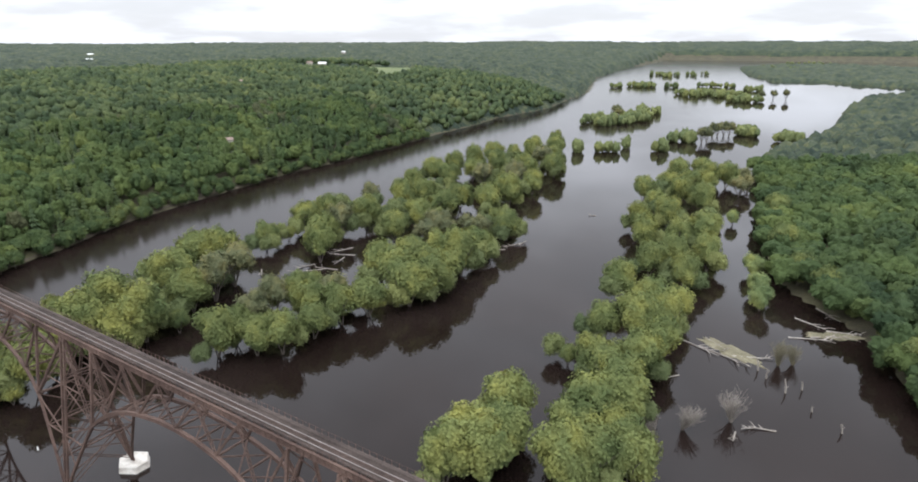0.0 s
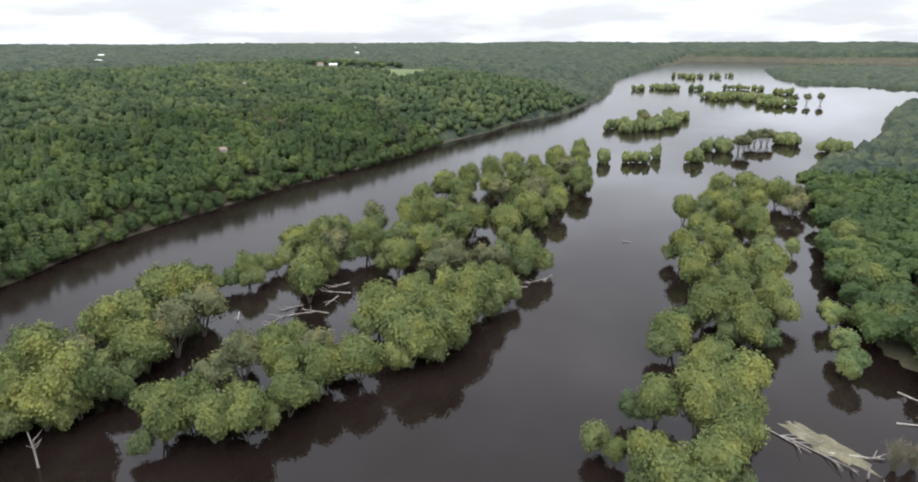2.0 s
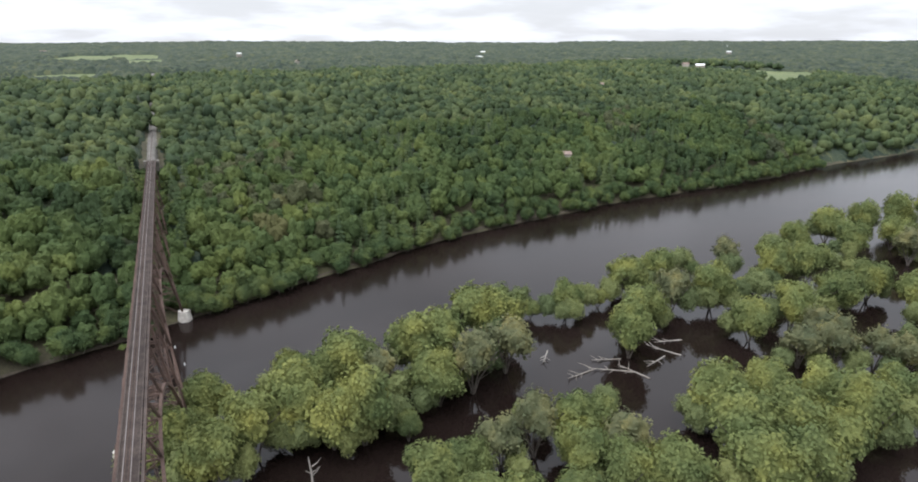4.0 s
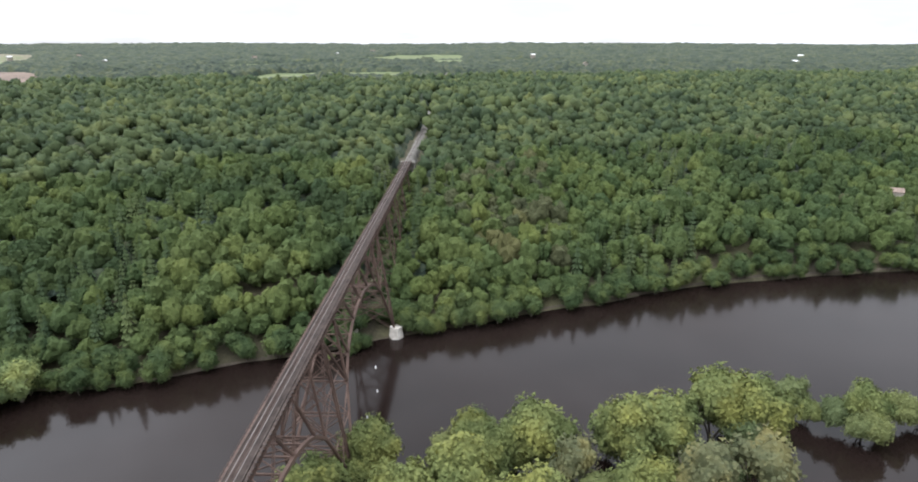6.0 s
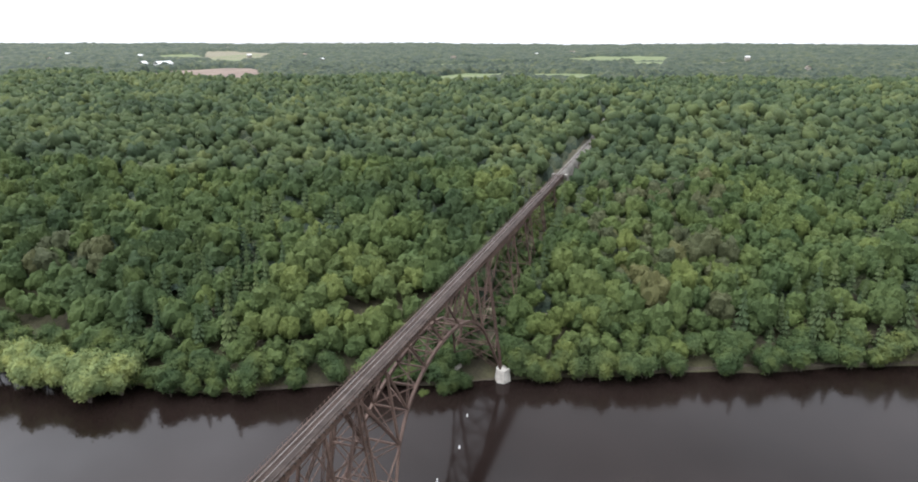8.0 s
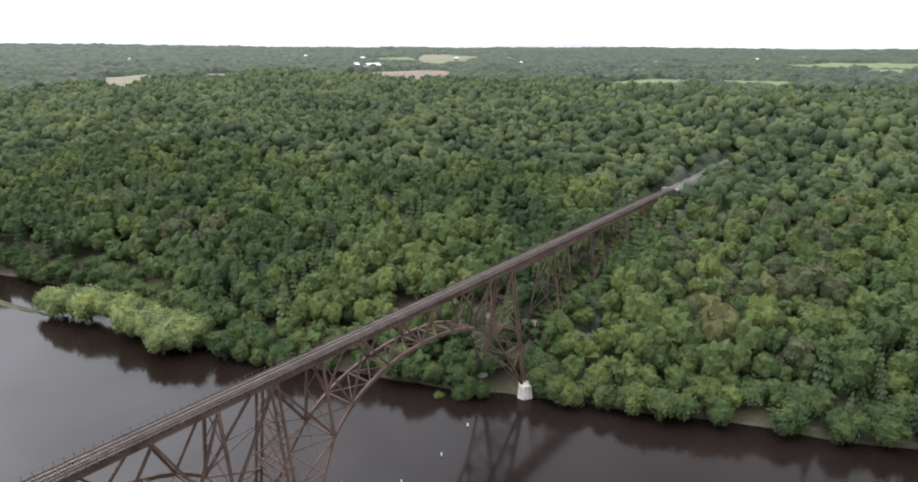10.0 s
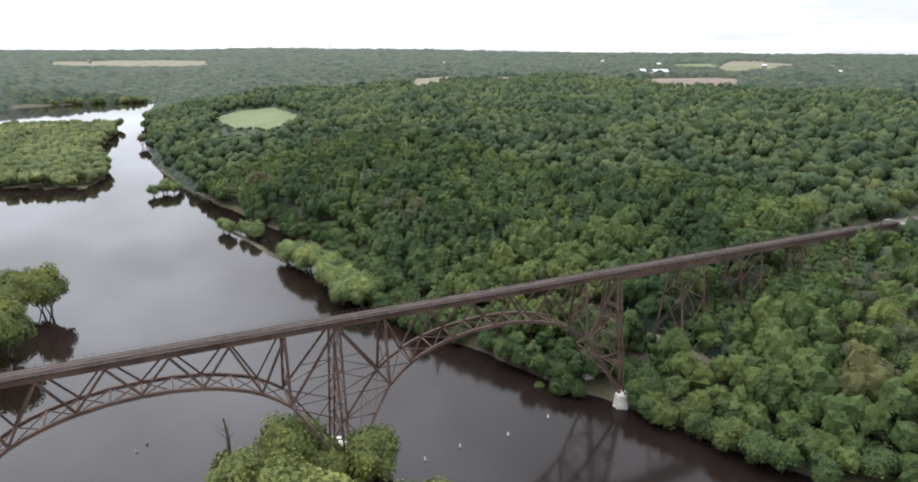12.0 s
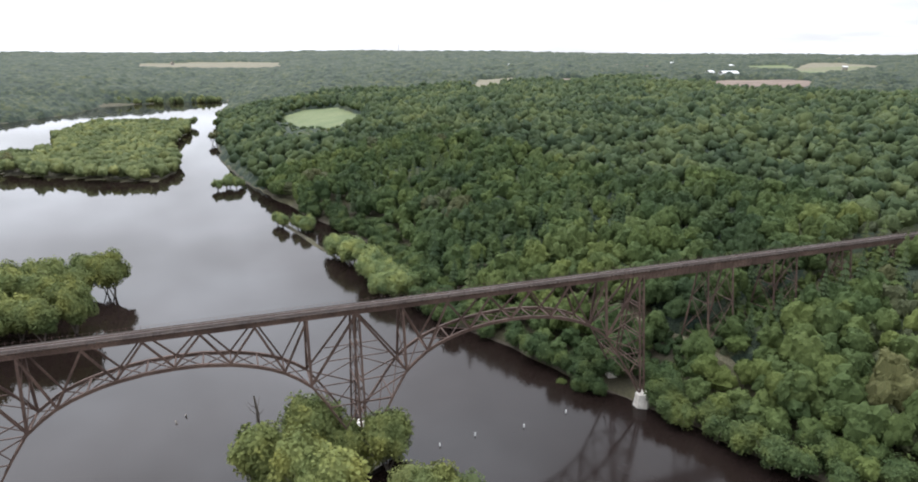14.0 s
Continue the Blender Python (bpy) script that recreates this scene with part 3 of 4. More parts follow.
def lumpy_crown(seed, ball, lobes, leaves, leaf, floor=-0.4, loose=1.0, skin=0.95):
    """A crown about one unit in radius, cut off below: one skin over bulging lobes, with tilted leaf sprays on it."""
    rng = np.random.default_rng(seed)
    v, f = ball
    t = 2 * math.pi * (np.arange(lobes) * 0.618 + 0.25 * rng.random(lobes))
    up = np.clip((np.arange(lobes) + rng.random(lobes)) / lobes * 1.25 - 0.32, -0.3, 0.95)
    flat = np.sqrt(1 - up ** 2)
    c = np.stack([np.cos(t) * flat, np.sin(t) * flat, up], -1) * (0.50 + 0.16 * rng.random((lobes, 1)))
    R = 0.24 + 0.20 * rng.random(lobes)
    b = v @ c.T
    disc = b * b - (c * c).sum(1) + R * R
    r = np.maximum(np.where(disc > 0, b + np.sqrt(np.maximum(disc, 0)), 0).max(1), 0.52)
    v = v * (r * skin * (1 + 0.075 * rng.normal(size=len(v))))[:, None]
    f = f[v[f][:, :, 2].max(1) > floor]
    tri = v[f]
    area = np.linalg.norm(np.cross(tri[:, 1] - tri[:, 0], tri[:, 2] - tri[:, 0]), axis=1)
    pick = rng.choice(len(f), leaves, p=area / area.sum())
    w = rng.dirichlet((1, 1, 1), leaves)
    p = (tri[pick] * w[:, :, None]).sum(1)
    d = p / np.linalg.norm(p, axis=1)[:, None]
    p = p + d * leaf * loose * rng.random((leaves, 1))
    nrm = d + np.array([0, 0, 0.45]) + 0.5 * rng.normal(size=(leaves, 3))
    a = np.cross(nrm, rng.normal(size=(leaves, 3)))
    a /= np.linalg.norm(a, axis=1)[:, None]
    b = np.cross(nrm / np.linalg.norm(nrm, axis=1)[:, None], a)
    s = leaf * (0.6 + 0.7 * rng.random((leaves, 1)))
    lv = np.stack([p + a * s, p + (b * 0.8 - a * 0.5) * s, p - (b * 0.8 + a * 0.5) * s], 1).reshape(-1, 3)
    return np.concatenate([v, lv]), np.concatenate([f, np.arange(leaves * 3).reshape(-1, 3) + len(v)])


def joined_crowns(name, places, kinds, mat, smooth=False):
    """Many crowns as one mesh, each with a tone of its own. places: rows of x, y, z, radius, height stretch."""
    V, T, tone = [], [], []
    off = 0
    rng = np.random.default_rng(5)
    for x, y, z, r, st in places:
        kv, kf = kinds[rng.integers(len(kinds))]
        a = rng.random() * 6.283
        c, s = math.cos(a), math.sin(a)
        R = np.array([[c, s, 0], [-s, c, 0], [0, 0, st]]) * r
        V.append(kv @ R + np.array([x, y, z]))
        T.append(kf + off)
        tone.append(np.full(len(kv), np.clip(0.5 + 0.25 * rng.normal(), 0, 1), np.float32))
        off += len(kv)
    me = arrays_mesh(name, np.concatenate(V), None, np.concatenate(T), (mat,), smooth=smooth)
    me.attributes.new("tone", "FLOAT", "POINT").data.foreach_set("value", np.concatenate(tone))
    return new(name, me)


def scatter(x0, x1, y0, y1, size, k, want):
    i, j = np.meshgrid(np.arange(int(x0 / size), int(x1 / size) + 1), np.arange(int(y0 / size), int(y1 / size) + 1))
    x = (i + 0.12 + 0.76 * hash2(i, j, k)) * size
    y = (j + 0.12 + 0.76 * hash2(i, j, k + 1)) * size
    ok = want(x, y)
    return np.stack([x[ok], y[ok], hash2(i, j, k + 2)[ok], hash2(i, j, k + 3)[ok]], -1)


STUFF_KINDS = [lumpy_crown(200 + i, ICO3, 11 + i % 4, 130, 0.11) for i in range(9)]
MID_KINDS = [lumpy_crown(230 + i, ICO2, 6, 44, 0.15) for i in range(7)]
FAR_KINDS = [lumpy_crown(250 + i, ICO2, 6, 8, 0.2) for i in range(7)]
LOW_KINDS = [lumpy_crown(260 + i, ICO3, 9, 60, 0.14) for i in range(5)]

# bank woods past the first row, west and east
wpts = scatter(-160, 420, -650, 450, 8.7, 90, lambda x, y: near_west(x, y) & ~cleared(x, y))
w_in = shores(wpts[:, 0], wpts[:, 1])[0]
first = (w_in < 14) & (wpts[:, 1] > -640) & (wpts[:, 1] < 330) & (w_in > -1.5)
FRONT_WEST = wpts[first]
rest = wpts[~first & (w_in > 1)]
gz = ground_z(rest[:, 0], rest[:, 1])
rim = np.clip(1 - shores(rest[:, 0], rest[:, 1])[0] / 70, 0, 1)
rows = [(x, y, z + 6.5 + 5.0 * b, 4.5 + 3.0 * a * a + 1.0 * e, 1.15 + 0.4 * b) for (x, y, a, b), z, e in zip(rest, gz, rim)]
under = scatter(-120, 160, -170, 170, 9.0, 130, lambda x, y: near_west(x, y) & (shores(x, y)[0] < 105) & (shores(x, y)[0] > 3) & ~cleared(x, y))
rows += [(x, y, float(ground_z(x, y)) + 4.5 + 2 * b, 4.6 + 1.8 * a, 1.1) for x, y, a, b in under]
pine = [i for i, (x, y, *_s) in enumerate(rows) if vnoise(np.array(x), np.array(y), 60, 31) > 0.25 and hash2(np.array(int(x)), np.array(int(y)), 3) > 0.5]
pine_set = set(pine)
late_set = {i for i, (x, y, *_s) in enumerate(rows) if i not in pine_set and vnoise(np.array(x), np.array(y), 75, 35) > 0.52 and hash2(np.array(int(x)), np.array(int(y)), 5) > 0.6}
tagged(joined_crowns("late_leafing_woods", [r for i, r in enumerate(rows) if i in late_set], STUFF_KINDS, M_DULL), "brownish late-leafing trees among the green woods", "woods", kind="stuff")
tagged(joined_crowns("hillside_woods", [r for i, r in enumerate(rows) if i not in pine_set and i not in late_set], STUFF_KINDS, M_HILL), "dense green broadleaf trees on the west slope", "woods", kind="stuff")


def cone_crown(seed):
    """A pine's crown: tiers of drooping boughs round a slender core."""
    rng = np.random.default_rng(seed)
    vs, fs = [], []
    for k in range(8):
        z, r = -0.8 + 0.23 * k, 0.68 * (1 - k / 8.6)
        for i in range(9):
            a = 2 * math.pi * (i + 0.5 * (k % 2) + 0.3 * rng.random()) / 9
            q = r * (0.8 + 0.35 * rng.random())
            n = len(vs)
            vs += [(0, 0, z + 0.14), (q * math.cos(a - 0.3), q * math.sin(a - 0.3), z - 0.02), (1.12 * q * math.cos(a), 1.12 * q * math.sin(a), z - 0.08), (q * math.cos(a + 0.3), q * math.sin(a + 0.3), z - 0.02)]
            fs += [(n, n + 1, n + 2), (n, n + 2, n + 3)]
    return np.array(vs), np.array(fs)


PINE_KINDS = [cone_crown(300 + i) for i in range(4)]
tagged(joined_crowns("pine_woods", [(x, y, z + 1.5, r * 0.85, 1.9) for i, (x, y, z, r, st) in enumerate(rows) if i in pine_set], PINE_KINDS, M_PINE), "dark pines among the broadleaf trees", "woods", kind="stuff")

mpts = scatter(-160, 620, -730, 610, 10.6, 150, lambda x, y: mid_west(x, y) & ~cleared(x, y))
gz = ground_z(mpts[:, 0], mpts[:, 1])
tagged(joined_crowns("upper_slope_woods", [(x, y, z + 7.0 + 4.5 * b, 6.0 + 2.4 * a, 1.05 + 0.2 * b) for (x, y, a, b), z in zip(mpts, gz)], MID_KINDS, M_HAZED_HILL, True), "dense green broadleaf trees above the west slope", "woods", kind="stuff")

fpts = scatter(-160, 1000, -1300, 1200, 13.6, 170, lambda x, y: far_west(x, y) & ~cleared(x, y))
gz = ground_z(fpts[:, 0], fpts[:, 1])
tagged(joined_crowns("plateau_woods", [(x, y, z + (6.5 + 5 * b) * h, (7.0 + 3.0 * a) * (0.4 + 0.6 * h), (1.05 + 0.25 * b) * (0.5 + 0.5 * h)) for (x, y, a, b), z, h in zip(fpts, gz, np.where(before_field(fpts[:, 0], fpts[:, 1]), 0.3, 1.0))], FAR_KINDS, M_HAZED_HILL, True), "dense green broadleaf trees on the plateau", "woods", kind="stuff")

epts = scatter(-760, -270, -900, -60, 10.4, 190, near_east)
gz = ground_z(epts[:, 0], epts[:, 1])
tagged(joined_crowns("east_bank_woods", [(x, y, max(z, 0) + 7.0 + 4.5 * b, 6.3 + 2.6 * a, 1.0 + 0.1 * b) for (x, y, a, b), z in zip(epts, gz)], STUFF_KINDS, M_HILL), "dense green broadleaf trees on the east bank", "woods", kind="stuff")

epts = scatter(-1000, -270, -1000, -60, 11.5, 210, lambda x, y: (shores(x, y)[1] >= 150) & (shores(x, y)[1] < 380 + 60 * vnoise(x, y, 90, 27)) & (y > -800))
gz = ground_z(epts[:, 0], epts[:, 1])
tagged(joined_crowns("east_upper_woods", [(x, y, z + 8.0 + 4.5 * b, 6.3 + 2.4 * a, 1.1 + 0.2 * b) for (x, y, a, b), z in zip(epts, gz)], MID_KINDS, M_HAZED_HILL, True), "dense green broadleaf trees above the east bank", "woods", kind="stuff")

# low scrub in the strip that is kept open under the bridge
spts = scatter(-10, 172, -11, 10, 4.4, 330, lambda x, y: shores(x, y)[0] > 8)
gz = ground_z(spts[:, 0], spts[:, 1])
tagged(joined_crowns("bridge_scrub", [(x, y, z + 1.2, 2.2 + 1.6 * a, 0.9 + 0.4 * b) for (x, y, a, b), z in zip(spts, gz)], MID_KINDS, M_HILL), "low green scrub under the bridge", "scrub", kind="stuff")

npts = scatter(-410, -170, 505, 1090, 11.5, 290, lambda x, y: inside(x, y, N_ISLAND))
tagged(joined_crowns("flooded_island_woods", [(x, y, 6.0 + 4 * b, 6.4 + 2.6 * a, 1.0) for x, y, a, b in npts], LOW_KINDS, M_ISLE, True), "pale green willows and maples on a flooded island", "woods", kind="stuff")


# ---------- single trees ----------
def tree_kind(name, seed, leafy, leaf, mat, crown_z, lobes, stems, label, cat="tree", rz=0.85, trunk_r=0.28, height=20.0, bark=None):
    """A tree of 20 m in real size: forked trunk with limbs, and a crown of leaf clumps. Built away from the river's bend, then copied."""
    rng = np.random.default_rng(seed)
    root = new(name)
    root.empty_display_size = 0.5
    R = height * 0.37
    vs, fs = [], []
    for s in range(stems):
        a = 2 * math.pi * (s / stems + 0.1 * rng.random())
        lean = R * (0.45 + 0.35 * rng.random()) * (0 if stems == 1 else 1)
        pts, rad = [], []
        for i in range(6):
            f = i / 5
            pts.append((math.cos(a) * lean * f ** 1.3 + 0.3 * rng.normal() * f, math.sin(a) * lean * f ** 1.3 + 0.3 * rng.normal() * f, -1.0 + (height * crown_z + R * 0.35) * f))
            rad.append(trunk_r * (1 - 0.72 * f))
        tube_into(vs, fs, pts, rad, 5)
        for b in range(3):
            p = Vector(pts[2 + b % 3])
            t = a + rng.normal() * 1.2
            q = p + Vector((math.cos(t) * R * 0.5, math.sin(t) * R * 0.5, R * (0.25 + 0.4 * rng.random())))
            m = (p + q) / 2 + Vector((0, 0, -0.4))
            tube_into(vs, fs, [p, m, q], [trunk_r * 0.4, trunk_r * 0.28, trunk_r * 0.12], 4)
    part("trunk", arrays_mesh("trunk", vs, quads=fs, mats=(bark or M_BARK,), smooth=True), None, root)
    if leafy:
        v, f = lumpy_crown(seed + 7, ICO3, lobes, leafy, leaf, -0.8, 3.2, 0.86)
        v = v * np.array([R, R, R * rz * 1.05]) + np.array([0, 0, height * crown_z])
        part("crown", arrays_mesh("crown", v, None, f, (mat,)), None, root)
    return tagged(root, label, cat)


MAPLES = [tree_kind("maple_tree", 11 + i, 2000, 0.062, M_MAPLE, 0.47, 13 + 2 * (i % 3), 3, "yellow-green maple standing in flood water", rz=1.15) for i in range(7)]
BROWNS = [tree_kind("budding_tree", 31 + i, 620, 0.07, M_BROWN, 0.55, 9, 5, "thin brownish budding tree standing in flood water", rz=1.0) for i in range(2)]
OAKS = [tree_kind("bank_tree", 51 + i, 800, 0.075, M_FOREST, 0.45, 11 + i % 3, 2, "deep green broadleaf tree on the river bank", rz=1.1) for i in range(5)]
WILLOWS = [tree_kind("willow_tree", 71 + i, 1500, 0.065, M_WILLOW, 0.42, 13, 4, "pale green willow at the flooded shore", rz=1.15) for i in range(3)]

rng = random.Random(4)
planted = set()


def plant(kinds, x, y, size=1.0, z=0.0, group=""):
    k = kinds[rng.randrange(len(kinds))]
    s = size * rng.uniform(0.92, 1.08)
    m = pose(x, y, z, rng.uniform(-4, 4), rng.uniform(-4, 4), rng.uniform(0, 360)) @ Matrix.Diagonal((s, s, s * rng.uniform(0.92, 1.06), 1))
    if k.name not in planted:
        planted.add(k.name)
        k.matrix_basis = m
        return tagged(k, group=group)
    return tagged(copy_thing(k, m), group=group)


# the long island beside the bridge: its river edge, its heart, its east edge and the clump of maples
ISLAND_EDGE = ((-101, -16), (-94, -44), (-103, -54), (-99, -66), (-110, -75), (-96, -93), (-93, -105), (-78, -127), (-85, -139), (-68, -164), (-73, -181), (-70, -202), (-65, -222), (-61, -246), (-58, -274), (-58, -299), (-51, -339), (-49, -365), (-43, -404), (-43, -438), (-43, -475), (-43, -515), (-50, -546), (-56, -579), (-60, -631))
ISLAND_HEART = ((-122, 0), (-140, -15), (-127, -28), (-122, -42), (-132, -52), (-134, -62), (-138, -76), (-122, -94), (-119, -109), (-110, -128), (-99, -206), (-92, -229), (-120, -182), (-95, -252), (-89, -281), (-89, -302), (-90, -326), (-93, -356), (-121, -333), (-126, -301), (-130, -241), (-128, -269), (-94, -410), (-96, -442), (-98, -475), (-100, -512), (-126, -490), (-70, -430), (-70, -390), (-72, -470), (-74, -505), (-75, -545), (-100, -545), (-80, -585))
ISLAND_EAST = ((-146, -334), (-134, -376), (-128, -413), (-143, -412), (-174, -298), (-198, -238), (-191, -284), (-173, -177), (-193, -166), (-175, -201), (-199, -184), (-189, -213), (-208, -191), (-214, -171), (-204, -210), (-207, -159), (-118, -450), (-160, -320), (-150, -360))
ISLAND_CLUMP = ((-146, -115), (-163, -110), (-165, -97), (-169, -83), (-173, -71), (-186, -81), (-194, -88), (-166, -123), (-167, -133), (-181, -117), (-194, -106), (-182, -132), (-194, -124), (-198, -138), (-155, -139))
ISLAND_BROWN = ((-171, -265), (-163, -252), (-156, -240), (-180, -270), (-150, -262))
BRIDGE_TREES = ((-112, -4), (-111, -12), (-108, -16), (-115, -10))
STRIP_SOUTH = ((-302, -93), (-300, -71), (-301, -57), (-311, -64), (-311, -78), (-332, -71), (-327, -105), (-326, -92), (-334, -114), (-340, -94), (-348, -85), (-336, -80), (-312, -141), (-300, -146), (-321, -136), (-329, -146), (-329, -126), (-324, -190), (-311, -214), (-323, -213), (-316, -177), (-331, -167), (-303, -175))
STRIP_NORTH = ((-291, -230), (-294, -266), (-302, -283), (-277, -309), (-295, -321), (-259, -348), (-271, -375), (-290, -367), (-232, -441), (-241, -474), (-258, -485), (-253, -405), (-271, -493), (-278, -528), (-283, -425), (-235, -533), (-249, -560), (-301, -394), (-307, -329), (-319, -294), (-316, -257), (-262, -440), (-262, -530))
plant(MAPLES, -142, -5, 0.6, -0.3, "flooded island trees")
thicket = []
for spots, kinds, size in ((ISLAND_EDGE, MAPLES, 1.24), (ISLAND_HEART, MAPLES, 1.24), (ISLAND_EAST, MAPLES, 1.2), (ISLAND_CLUMP, MAPLES, 1.0), (ISLAND_BROWN, BROWNS, 1.0), (BRIDGE_TREES, MAPLES, 0.68), (STRIP_SOUTH, MAPLES, 1.05), (STRIP_NORTH, MAPLES, 1.15)):
    for x, y in spots:
        plant(BROWNS if x > -215 and rng.random() < 0.12 else kinds, x, y, size, -0.3, "flooded island trees")
        for _ in range(1 if spots in (STRIP_SOUTH, ISLAND_CLUMP, BRIDGE_TREES) else 2):
            a, q = rng.uniform(0, 6.283), 7.4 * size * rng.uniform(0.65, 0.9)
            thicket.append((x + 8 * math.cos(a), y + 8 * math.sin(a), q * 1.1, q, 1.15))
THICKET_KINDS = [lumpy_crown(280 + i, ICO3, 13 + i % 4, 950, 0.066, -0.8, 3.2, 0.86) for i in range(6)]
tagged(joined_crowns("island_thicket", thicket, THICKET_KINDS, M_ISLE), "crowded yellow-green young maples between the island trees", "thicket", kind="stuff")

FAR_CLUMPS = (
    # middle, half size, trees
    (4, -920, 26, 40, 16), (-25, -990, 30, 75, 34), (-15, -1100, 26, 40, 10), (-163, -702, 7, 7, 4), (-165, -790, 15, 12, 10),
    (-226, -905, 18, 30, 20), (-283, -872, 19, 16, 14), (-83, -645, 7, 6, 4), (-105, -655, 5, 5, 2), (-119, -664, 7, 5, 3), (-119, -706, 6, 6, 2),
    (-10, -1580, 90, 70, 60), (-110, -1450, 40, 45, 24), (225, -1800, 45, 40, 20), (155, -1830, 25, 30, 6), (-70, -1790, 25, 30, 10),
    (290, -1730, 20, 30, 6), (40, -1900, 60, 25, 12), (330, -2500, 120, 160, 30), (40, -3300, 160, 160, 20), (60, -4000, 120, 50, 20), (-300, 1590, 80, 22, 30), (-160, 1600, 45, 18, 16))
far_spots = []
for cx0, cy0, rx0, ry0, n in FAR_CLUMPS:
    for i in range(n):
        a, q = rng.uniform(0, 6.283), math.sqrt(rng.random())
        far_spots.append((cx0 + rx0 * q * math.cos(a), cy0 + ry0 * q * math.sin(a), 5.0, rng.uniform(5, 9.5), rng.uniform(1.1, 1.7)))
for x, y in ((-187, -865), (-193, -868), (-200, -874), (-206, -880), (-190, -795), (-196, -798), (-140, -1513), (-160, -1530), (-185, -1540), (10, -1010), (0, -1000)):
    plant(BROWNS, x, y, 1.0, -0.3, "far flooded trees")
tagged(joined_crowns("far_flooded_trees", far_spots, LOW_KINDS, M_ISLE, True), "clumps of green trees standing in the far flood water", "woods", kind="stuff")
for x, y in ((-342, -302), (-350, -270), (-355, -250), (-310, -405)):
    plant(WILLOWS, x, y, 0.85, -0.3, "trees in the side channel")
plant(MAPLES, -138, 2, 0.5, -0.3, "flooded island trees")
for x, y in ((-298, -520), (-290, -545), (-295, -500)):
    plant(BROWNS, x, y, 0.85, -0.3, "trees in the side channel")

# the north shore of the west bank, and the island past the bridge
for x, y in ((-86, 288), (-79, 283), (-82, 275), (-71, 216), (-66, 207), (-72, 205), (-62, 196), (-58, 182), (-55, 170), (-60, 160), (-52, 155), (-48, 142), (-55, 138), (-46, 127), (-52, 125), (-60, 132), (-66, 190), (-56, 150)):
    plant(WILLOWS, x - 7, y, 1.22 if y < 220 else 0.9, -0.3, "shore willows")
for x, y, size in ((-148, 455, 0.95), (-140, 460, 1.1), (-131, 457, 0.9), (-137, 468, 1.0), (-126, 462, 0.7), (-106, 306, 0.8), (-103, 296, 0.75), (-146, 1010, 0.9), (-138, 1090, 1.0)):
    plant(WILLOWS, x, y, size, -0.3, "shore willows")
for x, y in ((-152, 790), (-147, 800), (-362, 640)):
    plant(BROWNS, x, y, 0.9, -0.3, "shore willows")
for x, y in ((-246, 165), (-238, 172), (-236, 134), (-231, 180), (-220, 176), (-217, 190), (-203, 180), (-214, 135), (-250, 145), (-262, 160), (-258, 135), (-275, 150), (-228, 150), (-245, 120), (-226, 128), (-270, 125), (-240, 185), (-222, 168), (-208, 188), (-250, 178), (-232, 160)):
    plant(MAPLES, x, y, 1.18, -0.3, "trees of the north islet")

for x, y in ((-11, 3), (-16, 8), (-7, 12), (4, 9), (8, 2), (-20, 16), (14, -6), (18, -18)):
    plant(OAKS, x, y, 0.6, float(ground_z(x, y)) - 1.2, "west bank trees")
for x, y in ((-424, -186), (-417, -206), (-408, -228), (-404, -244), (-390, -262), (-376, -282), (-362, -296), (-352, -320), (-348, -342), (-340, -372), (-334, -400), (-330, -425), (-440, -160), (-432, -172)):
    plant(MAPLES, x - 4, y, 0.95, -0.3, "east shore maples")
# first row on the west bank
for x, y, a, b in FRONT_WEST:
    plant(OAKS, x - 3.0, y, 1.12 + 0.42 * a, max(float(ground_z(x - 3.0, y)), -0.2) - 1.2, "west bank trees")


# ---------- the railway viaduct ----------
SPAN, PANEL, TOP, PIER_Z = 106.7, 15.243, 49.7, 2.4
WEST_END, EAST_END = 171.0, -640.0


def half_width(z):
    """The trusses lean outwards: half the distance between them at a height."""
    return 2.9 + (TOP - z) * 0.148


def rib_z(s):
    s = min(s, SPAN - s)
    return float(np.interp(s, (0, 4, 8.5, 12, 15.24, 19, 22.9, 26.7, 30.5, 34, 38.1, 45.7, 53.4), (PIER_Z, 10.6, 18.0, 23.9, 28.7, 31.8, 34.4, 36.2, 37.55, 38.6, 39.5, 40.55, 40.85)))


viaduct = new("railway_viaduct")
tagged(viaduct, "tall rust-brown steel arch railway viaduct over the river", "bridge")


def face(side, s, z):
    return (s, side * half_width(z), z)


def chord(name, fn, s0, s1, n, w, h, side, parent, label=""):
    bm = bmesh.new()
    rings = []
    for i in range(n + 1):
        q = s0 + (s1 - s0) * i / n
        c = Vector(face(side, q, fn(q)))
        rings.append([bm.verts.new(c + Vector((0, w / 2 * a, h / 2 * b))) for a, b in ((-1, -1), (1, -1), (1, 1), (-1, 1))])
    for a, b in zip(rings, rings[1:]):
        for i in range(4):
            bm.faces.new((a[i], a[(i + 1) % 4], b[(i + 1) % 4], b[i]))
    bm.faces.new(rings[0])
    bm.faces.new(rings[-1])
    return part(name, bm, M_STEEL, parent, label)


